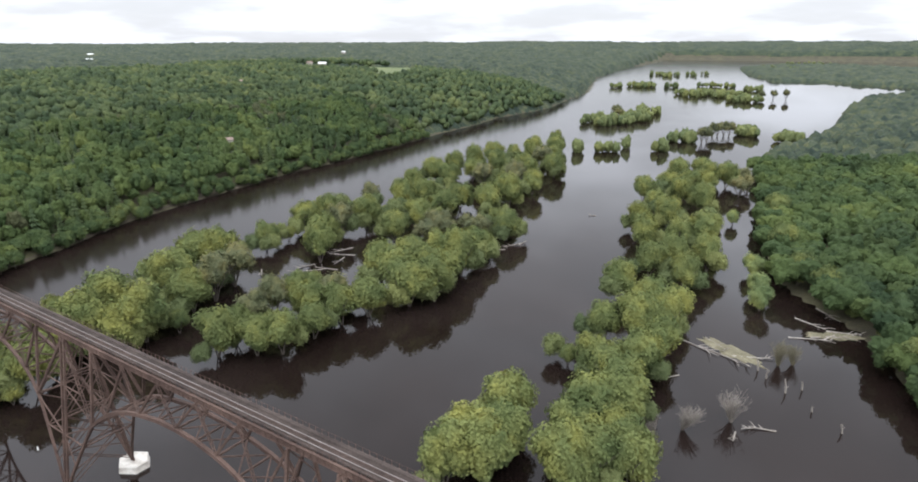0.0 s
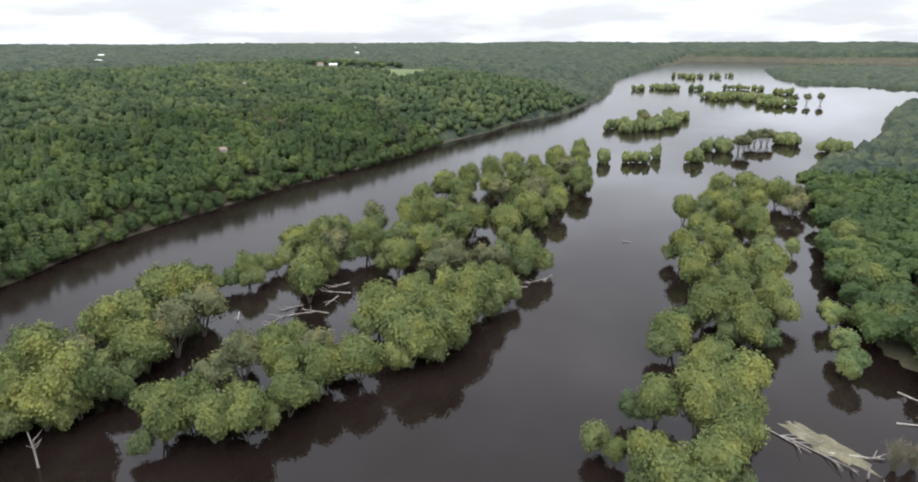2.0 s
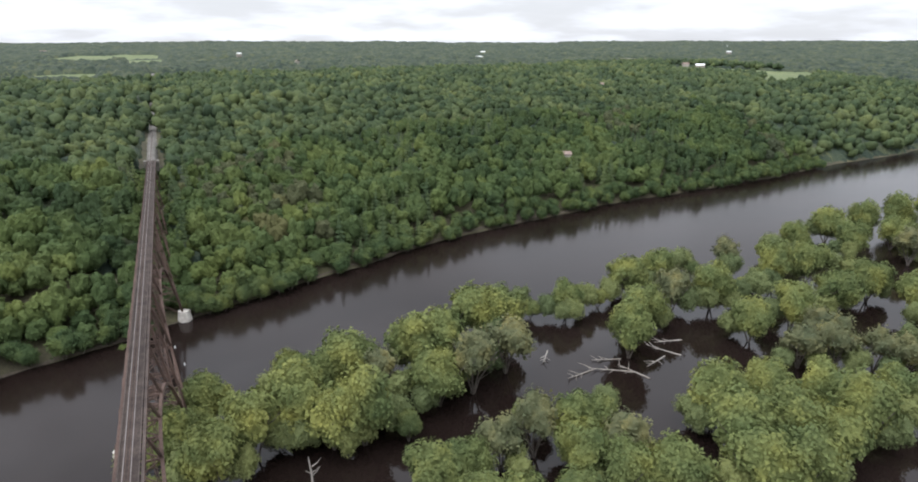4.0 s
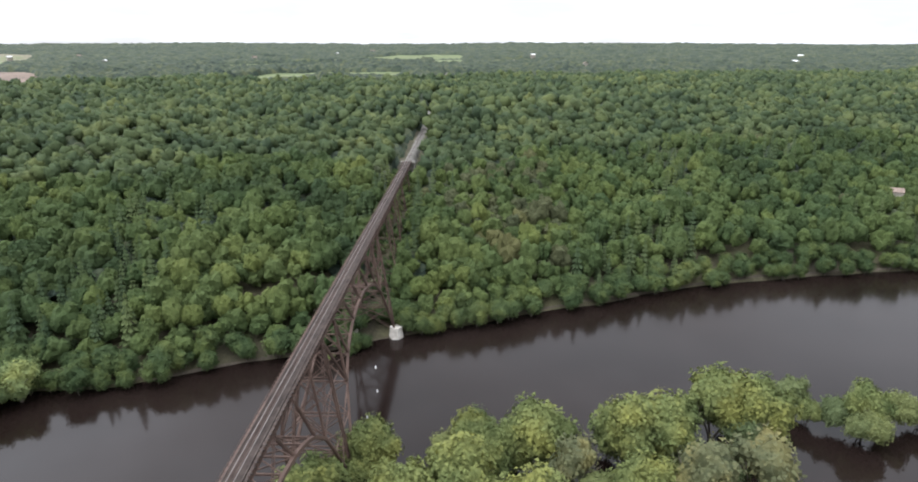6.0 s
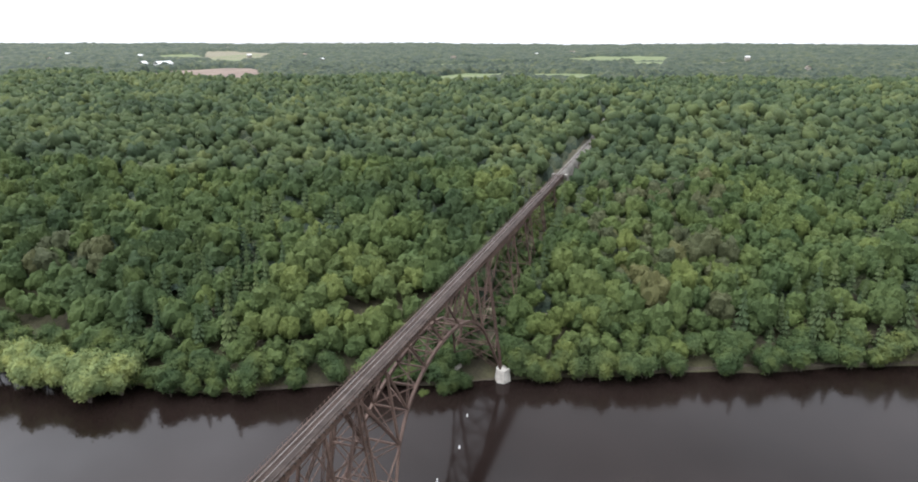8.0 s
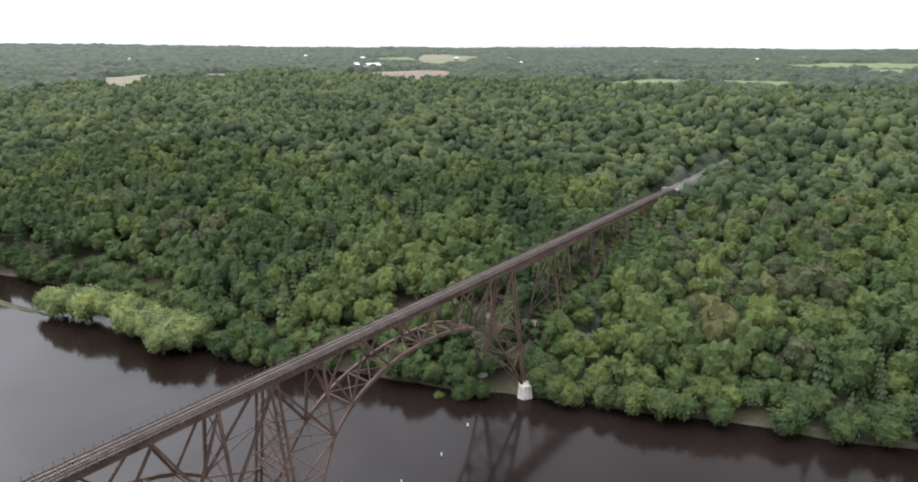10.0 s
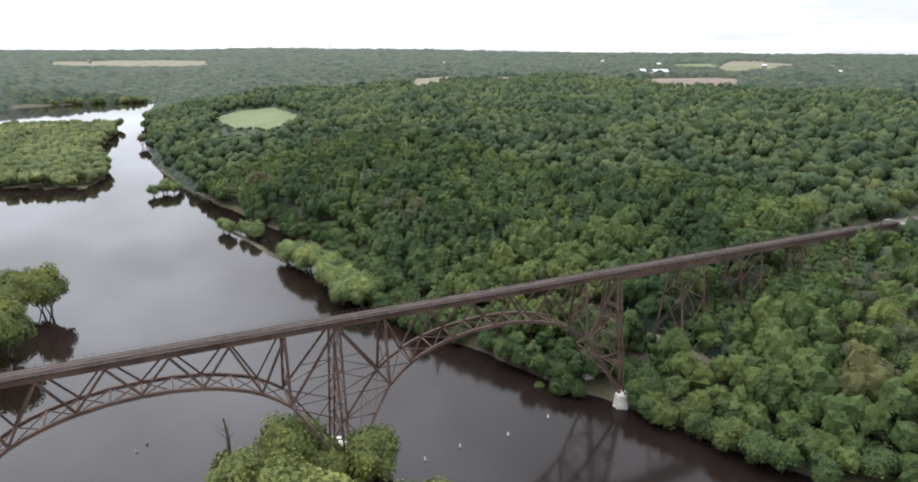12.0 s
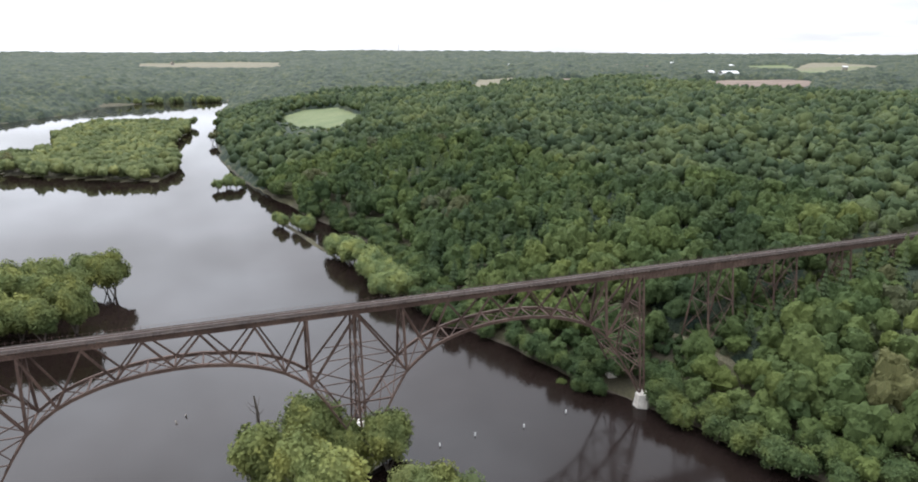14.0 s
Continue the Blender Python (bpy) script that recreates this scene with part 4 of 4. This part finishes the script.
def build_span():
    root = new("arch_span")
    root.parent = viaduct
    for side in (-1, 1):
        chord("arch_rib", rib_z, 0, SPAN, 28, 0.8, 1.05, side, root)
        node = lambda k: face(side, k * PANEL, rib_z(k * PANEL) + 0.4)
        deck = lambda k: face(side, k * PANEL, TOP)
        for k in (1, 6):
            member("post", deck(k), node(k), 0.75, 0.6, M_STEEL, root)
        for k in range(1, 7):
            for d in (-0.5, 0.5):
                if 1 <= k + d <= 6:
                    member("diagonal", deck(k), node(k + d), 0.65, 0.5, M_STEEL, root, laced=True)
        for k0, k1 in ((0, 1), (7, 6)):
            member("tower_diagonal", deck(k0), node(k1), 0.75, 0.6, M_STEEL, root, laced=True)
            sx = k0 * PANEL
            dirn = 1 if k0 == 0 else -1
            member("strut", face(side, sx, 21), face(side, sx + dirn * 14.6, 28.0), 0.35, 0.35, M_STEEL, root)
            member("strut", face(side, sx, 21), face(side, sx + dirn * 10.2, 21), 0.3, 0.3, M_STEEL, root)
            member("strut", face(side, sx, 36), face(side, sx + dirn * 9.4, 36), 0.25, 0.25, M_STEEL, root)
            member("strut", face(side, sx, 36), face(side, sx + dirn * 15.2, 29.5), 0.25, 0.25, M_STEEL, root)
            member("strut", face(side, sx + dirn * 5.5, 13.4), face(side, sx, 21), 0.28, 0.28, M_STEEL, root)
    # cross frames between the two ribs
    for k in (1, 1.5, 2, 2.5, 3, 3.5, 4, 4.5, 5, 5.5, 6):
        s = k * PANEL
        member("cross_strut", face(-1, s, rib_z(s)), face(1, s, rib_z(s)), 0.45, 0.45, M_STEEL, root)
        s2 = s + PANEL / 2
        if k < 6:
            member("lateral", face(-1, s, rib_z(s)), face(1, s2, rib_z(s2)), 0.28, 0.28, M_STEEL, root)
            member("lateral", face(1, s, rib_z(s)), face(-1, s2, rib_z(s2)), 0.28, 0.28, M_STEEL, root)
    for k in (1, 6):
        s = k * PANEL
        for z0, z1 in ((TOP, 39.5), (39.5, 29.5)):
            member("sway_brace", face(-1, s, z0), face(1, s, z1), 0.25, 0.25, M_STEEL, root)
            member("sway_brace", face(1, s, z0), face(-1, s, z1), 0.25, 0.25, M_STEEL, root)
    for s0, s1 in ((4.5, 10.0), (10.0, 15.2), (SPAN - 4.5, SPAN - 10.0), (SPAN - 10.0, SPAN - 15.2)):
        member("cross_strut", face(-1, s1, rib_z(s1)), face(1, s1, rib_z(s1)), 0.3, 0.3, M_STEEL, root)
        member("lateral", face(-1, s0, rib_z(s0)), face(1, s1, rib_z(s1)), 0.25, 0.25, M_STEEL, root)
        member("lateral", face(1, s0, rib_z(s0)), face(-1, s1, rib_z(s1)), 0.25, 0.25, M_STEEL, root)
    return root


def copy_parts(ob, x):
    """A copy of a part with its sub-parts, moved along the bridge."""
    c = ob.copy()
    scene.collection.objects.link(c)
    c.location.x = x
    for k in ob.children:
        d = k.copy()
        scene.collection.objects.link(d)
        d.parent = c
    return c


first_span = build_span()
first_span.location.x = -SPAN
for i in range(2, 6):
    copy_parts(first_span, -SPAN * i)


def build_tower():
    root = new("tower")
    root.parent = viaduct
    for side in (-1, 1):
        for dx in (-0.95, 0.95):
            a, b = face(side, dx, TOP), face(side, dx * 0.8, PIER_Z - 0.2)
            member("leg", a, b, 0.55, 0.55, M_STEEL, root)
        bm = bmesh.new()
        for i in range(22):
            z0, z1 = TOP - 46 * i / 22, TOP - 46 * (i + 1) / 22
            sg = 1 if i % 2 else -1
            beam_into(bm, face(side, -0.9 * sg, z0), face(side, 0.9 * sg, z1), 0.14, 0.1)
        part("lacing", bm, M_STEEL, root)
    levels = (TOP - 0.5, 38, 26.5, 15, 3.6)
    for dx in (-0.9, 0.9):
        for z in levels[:-1]:
            member("cross_strut", face(-1, dx, z), face(1, dx, z), 0.35, 0.35, M_STEEL, root)
        for z0, z1 in zip(levels, levels[1:]):
            member("sway_brace", face(-1, dx, z0), face(1, dx, z1), 0.22, 0.22, M_STEEL, root)
            member("sway_brace", face(1, dx, z0), face(-1, dx, z1), 0.22, 0.22, M_STEEL, root)
    return root


first_tower = build_tower()
for i in range(1, 6):
    copy_parts(first_tower, -SPAN * i)

# deck: girders, floor beams, timber ties, rails, walkway posts
def deck_part(name, rows, mat, label="", kind=""):
    bm = bmesh.new()
    for a, b, w, h in rows:
        beam_into(bm, a, b, w, h)
    return tagged(part(name, bm, mat, viaduct, label), kind=kind)


DECK = 51.45
for side in (-1, 1):
    deck_part("deck_girder", [((-SPAN * 5, side * 2.4, TOP + 0.7), (2, side * 2.4, TOP + 0.7), 0.4, 1.35)], M_STEEL, "riveted rust-brown plate girder")
    deck_part("girder_stiffener", [((x, side * 2.66, TOP + 0.1), (x, side * 2.66, TOP + 1.3), 0.16, 0.14) for x in np.arange(-SPAN * 5, 2, 1.9)], M_STEEL, "", "stuff")
    deck_part("girder_flange", [((-SPAN * 5, side * 2.45, TOP + z), (2, side * 2.45, TOP + z), 0.6, 0.12) for z in (-0.04, 1.42)], M_STEEL)
    deck_part("approach_girder", [((2, side * 2.5, TOP - 0.15), (62, side * 2.5, TOP - 0.15), 0.4, 2.9)], M_STEEL, "deep riveted plate girder")
    deck_part("approach_girder", [((62, side * 2.5, TOP + 0.35), (WEST_END, side * 2.5, TOP + 0.35), 0.4, 1.9)], M_STEEL, "riveted plate girder")
    deck_part("girder_stiffener", [((x, side * 2.74, TOP - 1.5 if x < 62 else TOP - 0.5), (x, side * 2.74, TOP + 1.2), 0.18, 0.14) for x in np.arange(3, WEST_END, 1.9)], M_STEEL, "", "stuff")
    deck_part("east_girder", [((EAST_END, side * 2.5, TOP + 0.3), (-SPAN * 5, side * 2.5, TOP + 0.3), 0.4, 1.8)], M_STEEL)
    for off in (0.72, 0.34):
        deck_part("rail" if off > 0.5 else "guard_rail", [((EAST_END, side * off, DECK + 0.18), (WEST_END + 190, side * off + 0.6, DECK + 0.18), 0.09, 0.17)], M_RAIL if off > 0.5 else M_STEEL, "worn steel rail")
    deck_part("edge_timber", [((EAST_END, side * 1.9, DECK + 0.17), (WEST_END, side * 1.9, DECK + 0.17), 0.22, 0.2)], M_TIE)
    post_y = 2.95 if side < 0 else 2.3
    deck_part("railing_post", [((x, side * post_y, DECK - 0.1), (x, side * (post_y + 0.05), DECK + 1.1), 0.1, 0.1) for x in np.arange(EAST_END, WEST_END, 1.85)], M_STEEL, "", "stuff")
    deck_part("railing_cable", [((EAST_END, side * post_y, DECK + 1.02), (WEST_END, side * post_y, DECK + 1.02), 0.035, 0.035)], M_STEEL)
deck_part("walkway_bracket", [((x, -1.9, DECK - 0.25), (x, -3.1, DECK - 0.12), 0.34, 0.4) for x in np.arange(EAST_END, WEST_END, 1.85)], M_TIE, "", "stuff")
for i in range(2):
    deck_part("walkway_plank", [((EAST_END, -2.4 - 0.3 * i, DECK + 0.1), (WEST_END, -2.4 - 0.3 * i, DECK + 0.1), 0.26, 0.06)], M_TIE)
deck_part("tie", [((x, -2.0, DECK), (x, 2.1, DECK), 0.27, 0.24) for x in np.arange(EAST_END, WEST_END, 0.52)], M_TIE, "closely laid weathered timber ties", "stuff")
deck_part("floor_beam", [((x, -2.5, TOP + 0.7), (x, 2.5, TOP + 0.7), 0.3, 0.8) for x in np.arange(-SPAN * 5, WEST_END, PANEL / 4)], M_STEEL, "", "stuff")

# trestle bents of the two approaches
def build_bent(x, spread):
    root = new("trestle_bent")
    root.parent = viaduct
    root.location.x = x
    lows = []
    for side in (-1, 1):
        for dx in (-spread, spread):
            y = side * 5.0
            g = float(ground_z(x + dx, y)) - 0.5
            y = side * (2.6 + (TOP - g) * 0.16)
            lows.append(g)
            member("leg", (dx, side * 2.5, TOP - 0.4), (dx, y, g), 0.5, 0.5, M_STEEL, root)
            bm = bmesh.new()
            beam_into(bm, (dx, y, g - 1), (dx, y, g + 1.0), 1.4, 1.4)
            part("footing", bm, M_STONE, root, "weathered stone footing")
    g = max(lows) + 0.8
    for z0, z1 in ((TOP - 1, (TOP + g) / 2), ((TOP + g) / 2, g)):
        y0, y1 = 2.5 + (TOP - z0) * 0.16, 2.5 + (TOP - z1) * 0.16
        for dx in (-spread, spread):
            member("brace", (dx, -y0, z0), (dx, y1, z1), 0.2, 0.2, M_STEEL, root)
            member("brace", (dx, y0, z0), (dx, -y1, z1), 0.2, 0.2, M_STEEL, root)
            member("cross_strut", (dx, -y1, z1), (dx, y1, z1), 0.25, 0.25, M_STEEL, root)
        for side in (-1, 1):
            member("brace", (-spread, side * y0, z0), (spread, side * y1, z1), 0.2, 0.2, M_STEEL, root)
            member("brace", (spread, side * y0, z0), (-spread, side * y1, z1), 0.2, 0.2, M_STEEL, root)
    return root


for x, spread in ((37, 6.0), (70, 6.0), (104, 2.5), (140, 2.5), (-570, 5.0), (-605, 4.0)):
    build_bent(x, spread)


def hexagon(lx, ly, z):
    return [(lx * a, ly * b, z) for a, b in ((0.5, -0.22), (0.5, 0.22), (0, 0.5), (-0.5, 0.22), (-0.5, -0.22), (0, -0.5))]


def pier(x, y, top, base, size=1.0):
    """A hexagonal battered concrete pier with a chamfered cap."""
    bm = bmesh.new()
    rings = []
    for f, z in ((1.55, base), (1.12, top - 0.9), (1.16, top - 0.9), (1.16, top - 0.25), (1.08, top)):
        rings.append([bm.verts.new(p) for p in hexagon(7.0 * f * size, 7.6 * f * size, z)])
    for a, b in zip(rings, rings[1:]):
        for i in range(6):
            bm.faces.new((a[i], a[(i + 1) % 6], b[(i + 1) % 6], b[i]))
    bm.faces.new(rings[-1])
    ob = part("bridge_pier", bm, M_CONC)
    ob.location = (x, y, 0)
    return tagged(ob, "pale concrete pier under a bridge tower", "bridge pier", "bridge piers")


for i in range(6):
    for side in (-1, 1):
        pier(-SPAN * i, side * (half_width(PIER_Z) + 0.3), 5.4 if i == 0 else PIER_Z - 0.1, -4, 0.66 if i == 0 else 1.1)


# west abutment
bm = bmesh.new()
for z, hx, hy in ((38, 2.4, 5.2), (TOP - 0.55, 2.0, 4.6), (TOP - 0.5, 2.3, 4.9), (DECK - 0.2, 2.3, 4.9)):
    ring = [bm.verts.new((sx * hx, sy * hy, z)) for sx, sy in ((-1, -1), (1, -1), (1, 1), (-1, 1))]
    if z > 38:
        for i in range(4):
            bm.faces.new((last[i], last[(i + 1) % 4], ring[(i + 1) % 4], ring[i]))
    last = ring
bm.faces.new(last)
ab = part("abutment", bm, M_STONE)
ab.location = (WEST_END + 1.5, 0, 0)
tagged(ab, "weathered stone abutment at the bridge's end", "abutment")


# ---------- driftwood, snags, bare bushes ----------
def limb_thing(name, paths, mat, label, cat, loc, group="", sides=6):
    vs, fs = [], []
    for pts, r0, r1 in paths:
        n = len(pts)
        tube_into(vs, fs, pts, [r0 + (r1 - r0) * i / (n - 1) for i in range(n)], sides)
    ob = new(name, arrays_mesh(name, vs, quads=fs, mats=(mat,), smooth=True))
    ob.location = loc
    return tagged(ob, label, cat, group)


def bare_bush(x, y, h, n, mat, label, lean=0.0, seed=0):
    r = random.Random(seed)
    paths = []
    for i in range(n):
        a, sp = r.uniform(0, 6.283), r.uniform(0.05, 0.55) * h
        tip = Vector((math.cos(a) * sp + lean, math.sin(a) * sp, h * r.uniform(0.6, 1.0)))
        mid = tip * 0.5 + Vector((r.uniform(-0.3, 0.3), r.uniform(-0.3, 0.3), h * 0.08))
        paths.append(([(0.1 * math.cos(a), 0.1 * math.sin(a), -0.6), mid, tip], 0.11, 0.03))
        for k in range(6):
            p = mid.lerp(tip, r.uniform(0, 0.9))
            q = p + Vector((r.uniform(-1, 1), r.uniform(-1, 1), r.uniform(0.2, 1.2))) * h * 0.18
            paths.append(([p, (p + q) / 2 + Vector((0, 0, 0.1)), q], 0.05, 0.02))
    return limb_thing("bare_bush", paths, mat, label, "bush", (x, y, 0), "bare bushes", 4)


def snag(x, y, h, mat, label, seed, forks=4, thick=0.42):
    r = random.Random(seed)
    paths = [([(0, 0, -1), (0.2, 0.1, h * 0.5), (r.uniform(-1, 1), r.uniform(-1, 1), h)], thick, thick * 0.38)]
    for i in range(forks):
        z = h * r.uniform(0.3, 0.85)
        a = r.uniform(0, 6.283)
        l = h * r.uniform(0.15, 0.35)
        paths.append(([(0.1, 0, z), (math.cos(a) * l * 0.5, math.sin(a) * l * 0.5, z + l * 0.35), (math.cos(a) * l, math.sin(a) * l, z + l * 0.9)], 0.18, 0.04))
    return limb_thing("dead_tree", paths, mat, label, "dead tree", (x, y, 0), "dead trees")


def log(x, y, turn, length, r0, mat, label, seed, branches=3, rise=0.6):
    r = random.Random(seed)
    d = Vector((math.cos(radians(turn)), math.sin(radians(turn)), 0))
    pts = [d * length * (f - 0.5) + Vector((0, 0, 0.1 + rise * f)) for f in (0, 0.35, 0.7, 1.0)]
    paths = [(pts, r0, r0 * 0.3)]
    for i in range(branches):
        p = pts[0].lerp(pts[3], r.uniform(0.4, 0.95))
        a = radians(turn) + r.choice((-1, 1)) * r.uniform(0.4, 1.1)
        l = length * r.uniform(0.15, 0.4)
        q = p + Vector((math.cos(a) * l, math.sin(a) * l, r.uniform(-0.1, 1.2)))
        paths.append(([p, (p + q) / 2 + Vector((0, 0, 0.2)), q], r0 * 0.5, 0.05))
    return limb_thing("driftwood_log", paths, mat, label, "log", (x, y, 0), "driftwood")


bare_bush(-365, -140, 11, 60, M_TWIG, "grey leafless bush standing in water", 0, 1)
bare_bush(-352, -126, 9, 80, M_TWIG, "grey leafless bush leaning over water", -3, 2)
bare_bush(-345, -117, 7.5, 60, M_TWIG, "grey leafless bush leaning over water", 2.5, 3)
bare_bush(-372, -194, 10, 70, M_DRY, "pale budding bush on the driftwood bar", 0, 4)
bare_bush(-377, -198, 8, 50, M_DRY, "pale budding bush on the driftwood bar", 1, 5)
snag(-151.5, -41, 13, M_DEAD, "bleached forked dead tree in flood water", 6, 5)
snag(-147, -21, 7, M_DEAD, "bleached leaning dead tree in flood water", 7, 4)
snag(-138.4, 22, 13, M_BARK, "dark dead trunk standing in the river", 8, 6, 0.8)
for i, (x, y, h) in enumerate(((-366, -185, 5), (-370, -180, 4), (-378, -172, 5.5), (-398, -154, 3.5), (-383, -178, 4), (-166, 36, 0.8), (-163, 40, 0.9), (-388, -163, 2.5))):
    snag(x, y, h, M_TWIG, "broken grey stump in the water", 20 + i, 2)
log(-338.5, -160, 60, 8, 0.3, M_DEAD, "forked bleached log floating", 40, 1)
for i, (x, y, a, l) in enumerate(((-375, -141, 20, 9), (-371, -139, 50, 6), (-368, -131, 95, 7), (-340, -193, 155, 22), (-352, -190, 160, 24), (-362, -195, 200, 16), (-346, -200, 140, 14), (-380, -228, 200, 18), (-388, -236, 215, 20), (-378, -246, 150, 16), (-384, -262, 130, 18), (-392, -243, 190, 14), (-126, -168, 60, 18), (-121, -200, 30, 16), (-124, -155, 100, 14), (-105, -150, 140, 12), (-131, -176, 20, 15), (-115, -208, 80, 14), (-201, -276, 70, 16), (-204, -283, 95, 13), (-197, -262, 40, 11), (-128, -190, 110, 15), (-118, -172, 75, 13), (-240, -420, 20, 8), (-215, -375, 20, 5))):
    log(x, y, a, l, 0.36, M_DEAD if i % 2 else M_TWIG, "bleached driftwood log lying in flood water", 50 + i, 5)


def debris_bar(x, y, lx, ly, turn, label, mat=M_DRY):
    """A low matted raft of dry grass and sticks, with an uneven rim."""
    bm = bmesh.new()
    bmesh.ops.create_circle(bm, cap_ends=False, segments=28, radius=1)
    rim = list(bm.verts)
    c = bm.verts.new((0, 0, 0.8))
    mids = []
    for i, v in enumerate(rim):
        k = 1 + 0.16 * math.sin(i * 2.3) + 0.1 * math.sin(i * 5.1)
        v.co = (v.co.x * lx * k, v.co.y * ly * k, -0.3)
        mids.append(bm.verts.new((v.co.x * 0.8, v.co.y * 0.8, 0.35 + 0.25 * math.sin(i * 1.9))))
    for i in range(len(rim)):
        j = (i + 1) % len(rim)
        bm.faces.new((rim[i], rim[j], mids[j], mids[i]))
        bm.faces.new((mids[i], mids[j], c))
    ob = part("debris_raft", bm, mat)
    ob.matrix_world = pose(x, y, 0, 0, 0, turn)
    return tagged(ob, label, "debris")


debris_bar(-353, -197, 17, 5.5, 155, "matted raft of dry grass and driftwood")
debris_bar(-389, -238, 14, 4, 205, "matted raft of dry grass and driftwood")
debris_bar(-92, 268, 2.2, 62, 13, "low muddy grassy spit in the river", M_SOIL)


# ---------- buoys, buildings, mast ----------
def buoy(x, y):
    bm = bmesh.new()
    rings = []
    for r, z in ((0.30, -0.5), (0.42, -0.3), (0.42, 0.25), (0.34, 0.4), (0.30, 1.25), (0.22, 1.4), (0.05, 1.45)):
        rings.append([bm.verts.new((r * math.cos(t * math.pi / 6), r * math.sin(t * math.pi / 6), z)) for t in range(12)])
    for a, b in zip(rings, rings[1:]):
        for i in range(12):
            bm.faces.new((a[i], a[(i + 1) % 12], b[(i + 1) % 12], b[i]))
    bm.faces.new(rings[-1])
    ob = part("buoy", bm, M_WHITE)
    ob.matrix_world = pose(x, y, 0) @ Matrix.Diagonal((0.72, 0.72, 0.8, 1))
    return tagged(ob, "white can buoy floating on the river", "buoy", "buoys")


for x, y in ((-30, -5), (-49, -8.4), (-67.4, -7.4), (-81, -9), (-179, 3)):
    buoy(x, y)


def house(x, y, turn, lx, ly, h, wall, roof, label, cat="house", z=None):
    root = new("barn" if cat == "barn" else "house")
    root.matrix_world = pose(x, y, float(ground_z(x, y)) if z is None else z, 0, 0, turn)
    bm = bmesh.new()
    beam_into(bm, (-lx / 2, 0, h / 2 - 1), (lx / 2, 0, h / 2 - 1), ly, h + 2)
    part("wall", bm, wall, root)
    bm = bmesh.new()
    e, p = 0.5, ly * 0.32
    for s in (-1, 1):
        a = [(-lx / 2 - e, s * (ly / 2 + e), h - 0.2), (lx / 2 + e, s * (ly / 2 + e), h - 0.2), (lx / 2 + e, 0, h + p), (-lx / 2 - e, 0, h + p)]
        lo, up = [bm.verts.new(q) for q in a], [bm.verts.new((q[0], q[1], q[2] + 0.3)) for q in a]
        for f in ((0, 1, 2, 3),):
            bm.faces.new([lo[i] for i in f])
            bm.faces.new([up[i] for i in reversed(f)])
        for i in range(4):
            bm.faces.new((lo[i], lo[(i + 1) % 4], up[(i + 1) % 4], up[i]))
    part("roof", bm, roof, root)
    for sx in (-0.25, 0.25):
        bm = bmesh.new()
        beam_into(bm, (lx * sx - 0.7, -ly / 2 - 0.03, h * 0.55), (lx * sx + 0.7, -ly / 2 - 0.03, h * 0.55), 0.1, 1.3)
        part("window", bm, M_ROOF, root, "dark window")
    return tagged(root, label, cat)


house(162, -331, 70, 11, 7, 8, M_GRAVEL, M_ROOF, "brown house among trees on the slope", z=26)
house(1045, 1105, 12, 62, 16, 11, M_WHITE, M_WHITE, "long white barn beyond a ploughed field", "barn")
house(1010, 1130, 12, 20, 12, 12, M_WHITE, M_WHITE, "white barn beyond a ploughed field", "barn")
for i, (x, y) in enumerate(((1780, -391), (2093, -1196), (2859, 424), (2707, 560), (1132, 1746), (1665, 1772), (2151, 1401), (1720, -1004), (465, -583), (1766, -1017), (800, -895), (2424, -2832), (1297, 1966), (1680, 2129), (2838, 2309), (932, 2147))):
    house(x, y, 53 * i, 14 + i % 3 * 4, 9, 11, M_WHITE if i % 3 else M_GRAVEL, M_WHITE if i % 2 else M_ROOF, "pale farm building far among trees")
for i, (x, y, l, h) in enumerate(((1249, -302, 14, 15), (780, -1075, 18, 9), (830, -1080, 14, 9), (2000, -250, 14, 18), (1750, 620, 14, 16), (1600, 1000, 14, 16), (1200, 1650, 16, 16), (1500, -1900, 16, 18), (-330, 3400, 20, 14), (1850, 1450, 16, 16), (480, -520, 11, 13))):
    house(x, y, 37 * i, l, 9, h, M_GRAVEL, M_WHITE if i % 2 else M_ROOF, "small pale house far among trees", cat="house")


def mast(x, y, h):
    g = float(ground_z(x, y))
    root = new("radio_mast")
    root.location = (x, y, g)
    for k in range(3):
        a = k * 2.094
        member("leg", (1.2 * math.cos(a), 1.2 * math.sin(a), 0), (0.5 * math.cos(a), 0.5 * math.sin(a), h), 0.7, 0.7, M_RAIL, root)
    for i in range(8):
        z = h * (i + 1) / 9
        member("crosspiece", (-1, 0, z), (1, 0, z + 3), 0.4, 0.4, M_RAIL, root)
    return tagged(root, "slender lattice radio mast on the skyline", "mast")


mast(1035, 4150, 75)
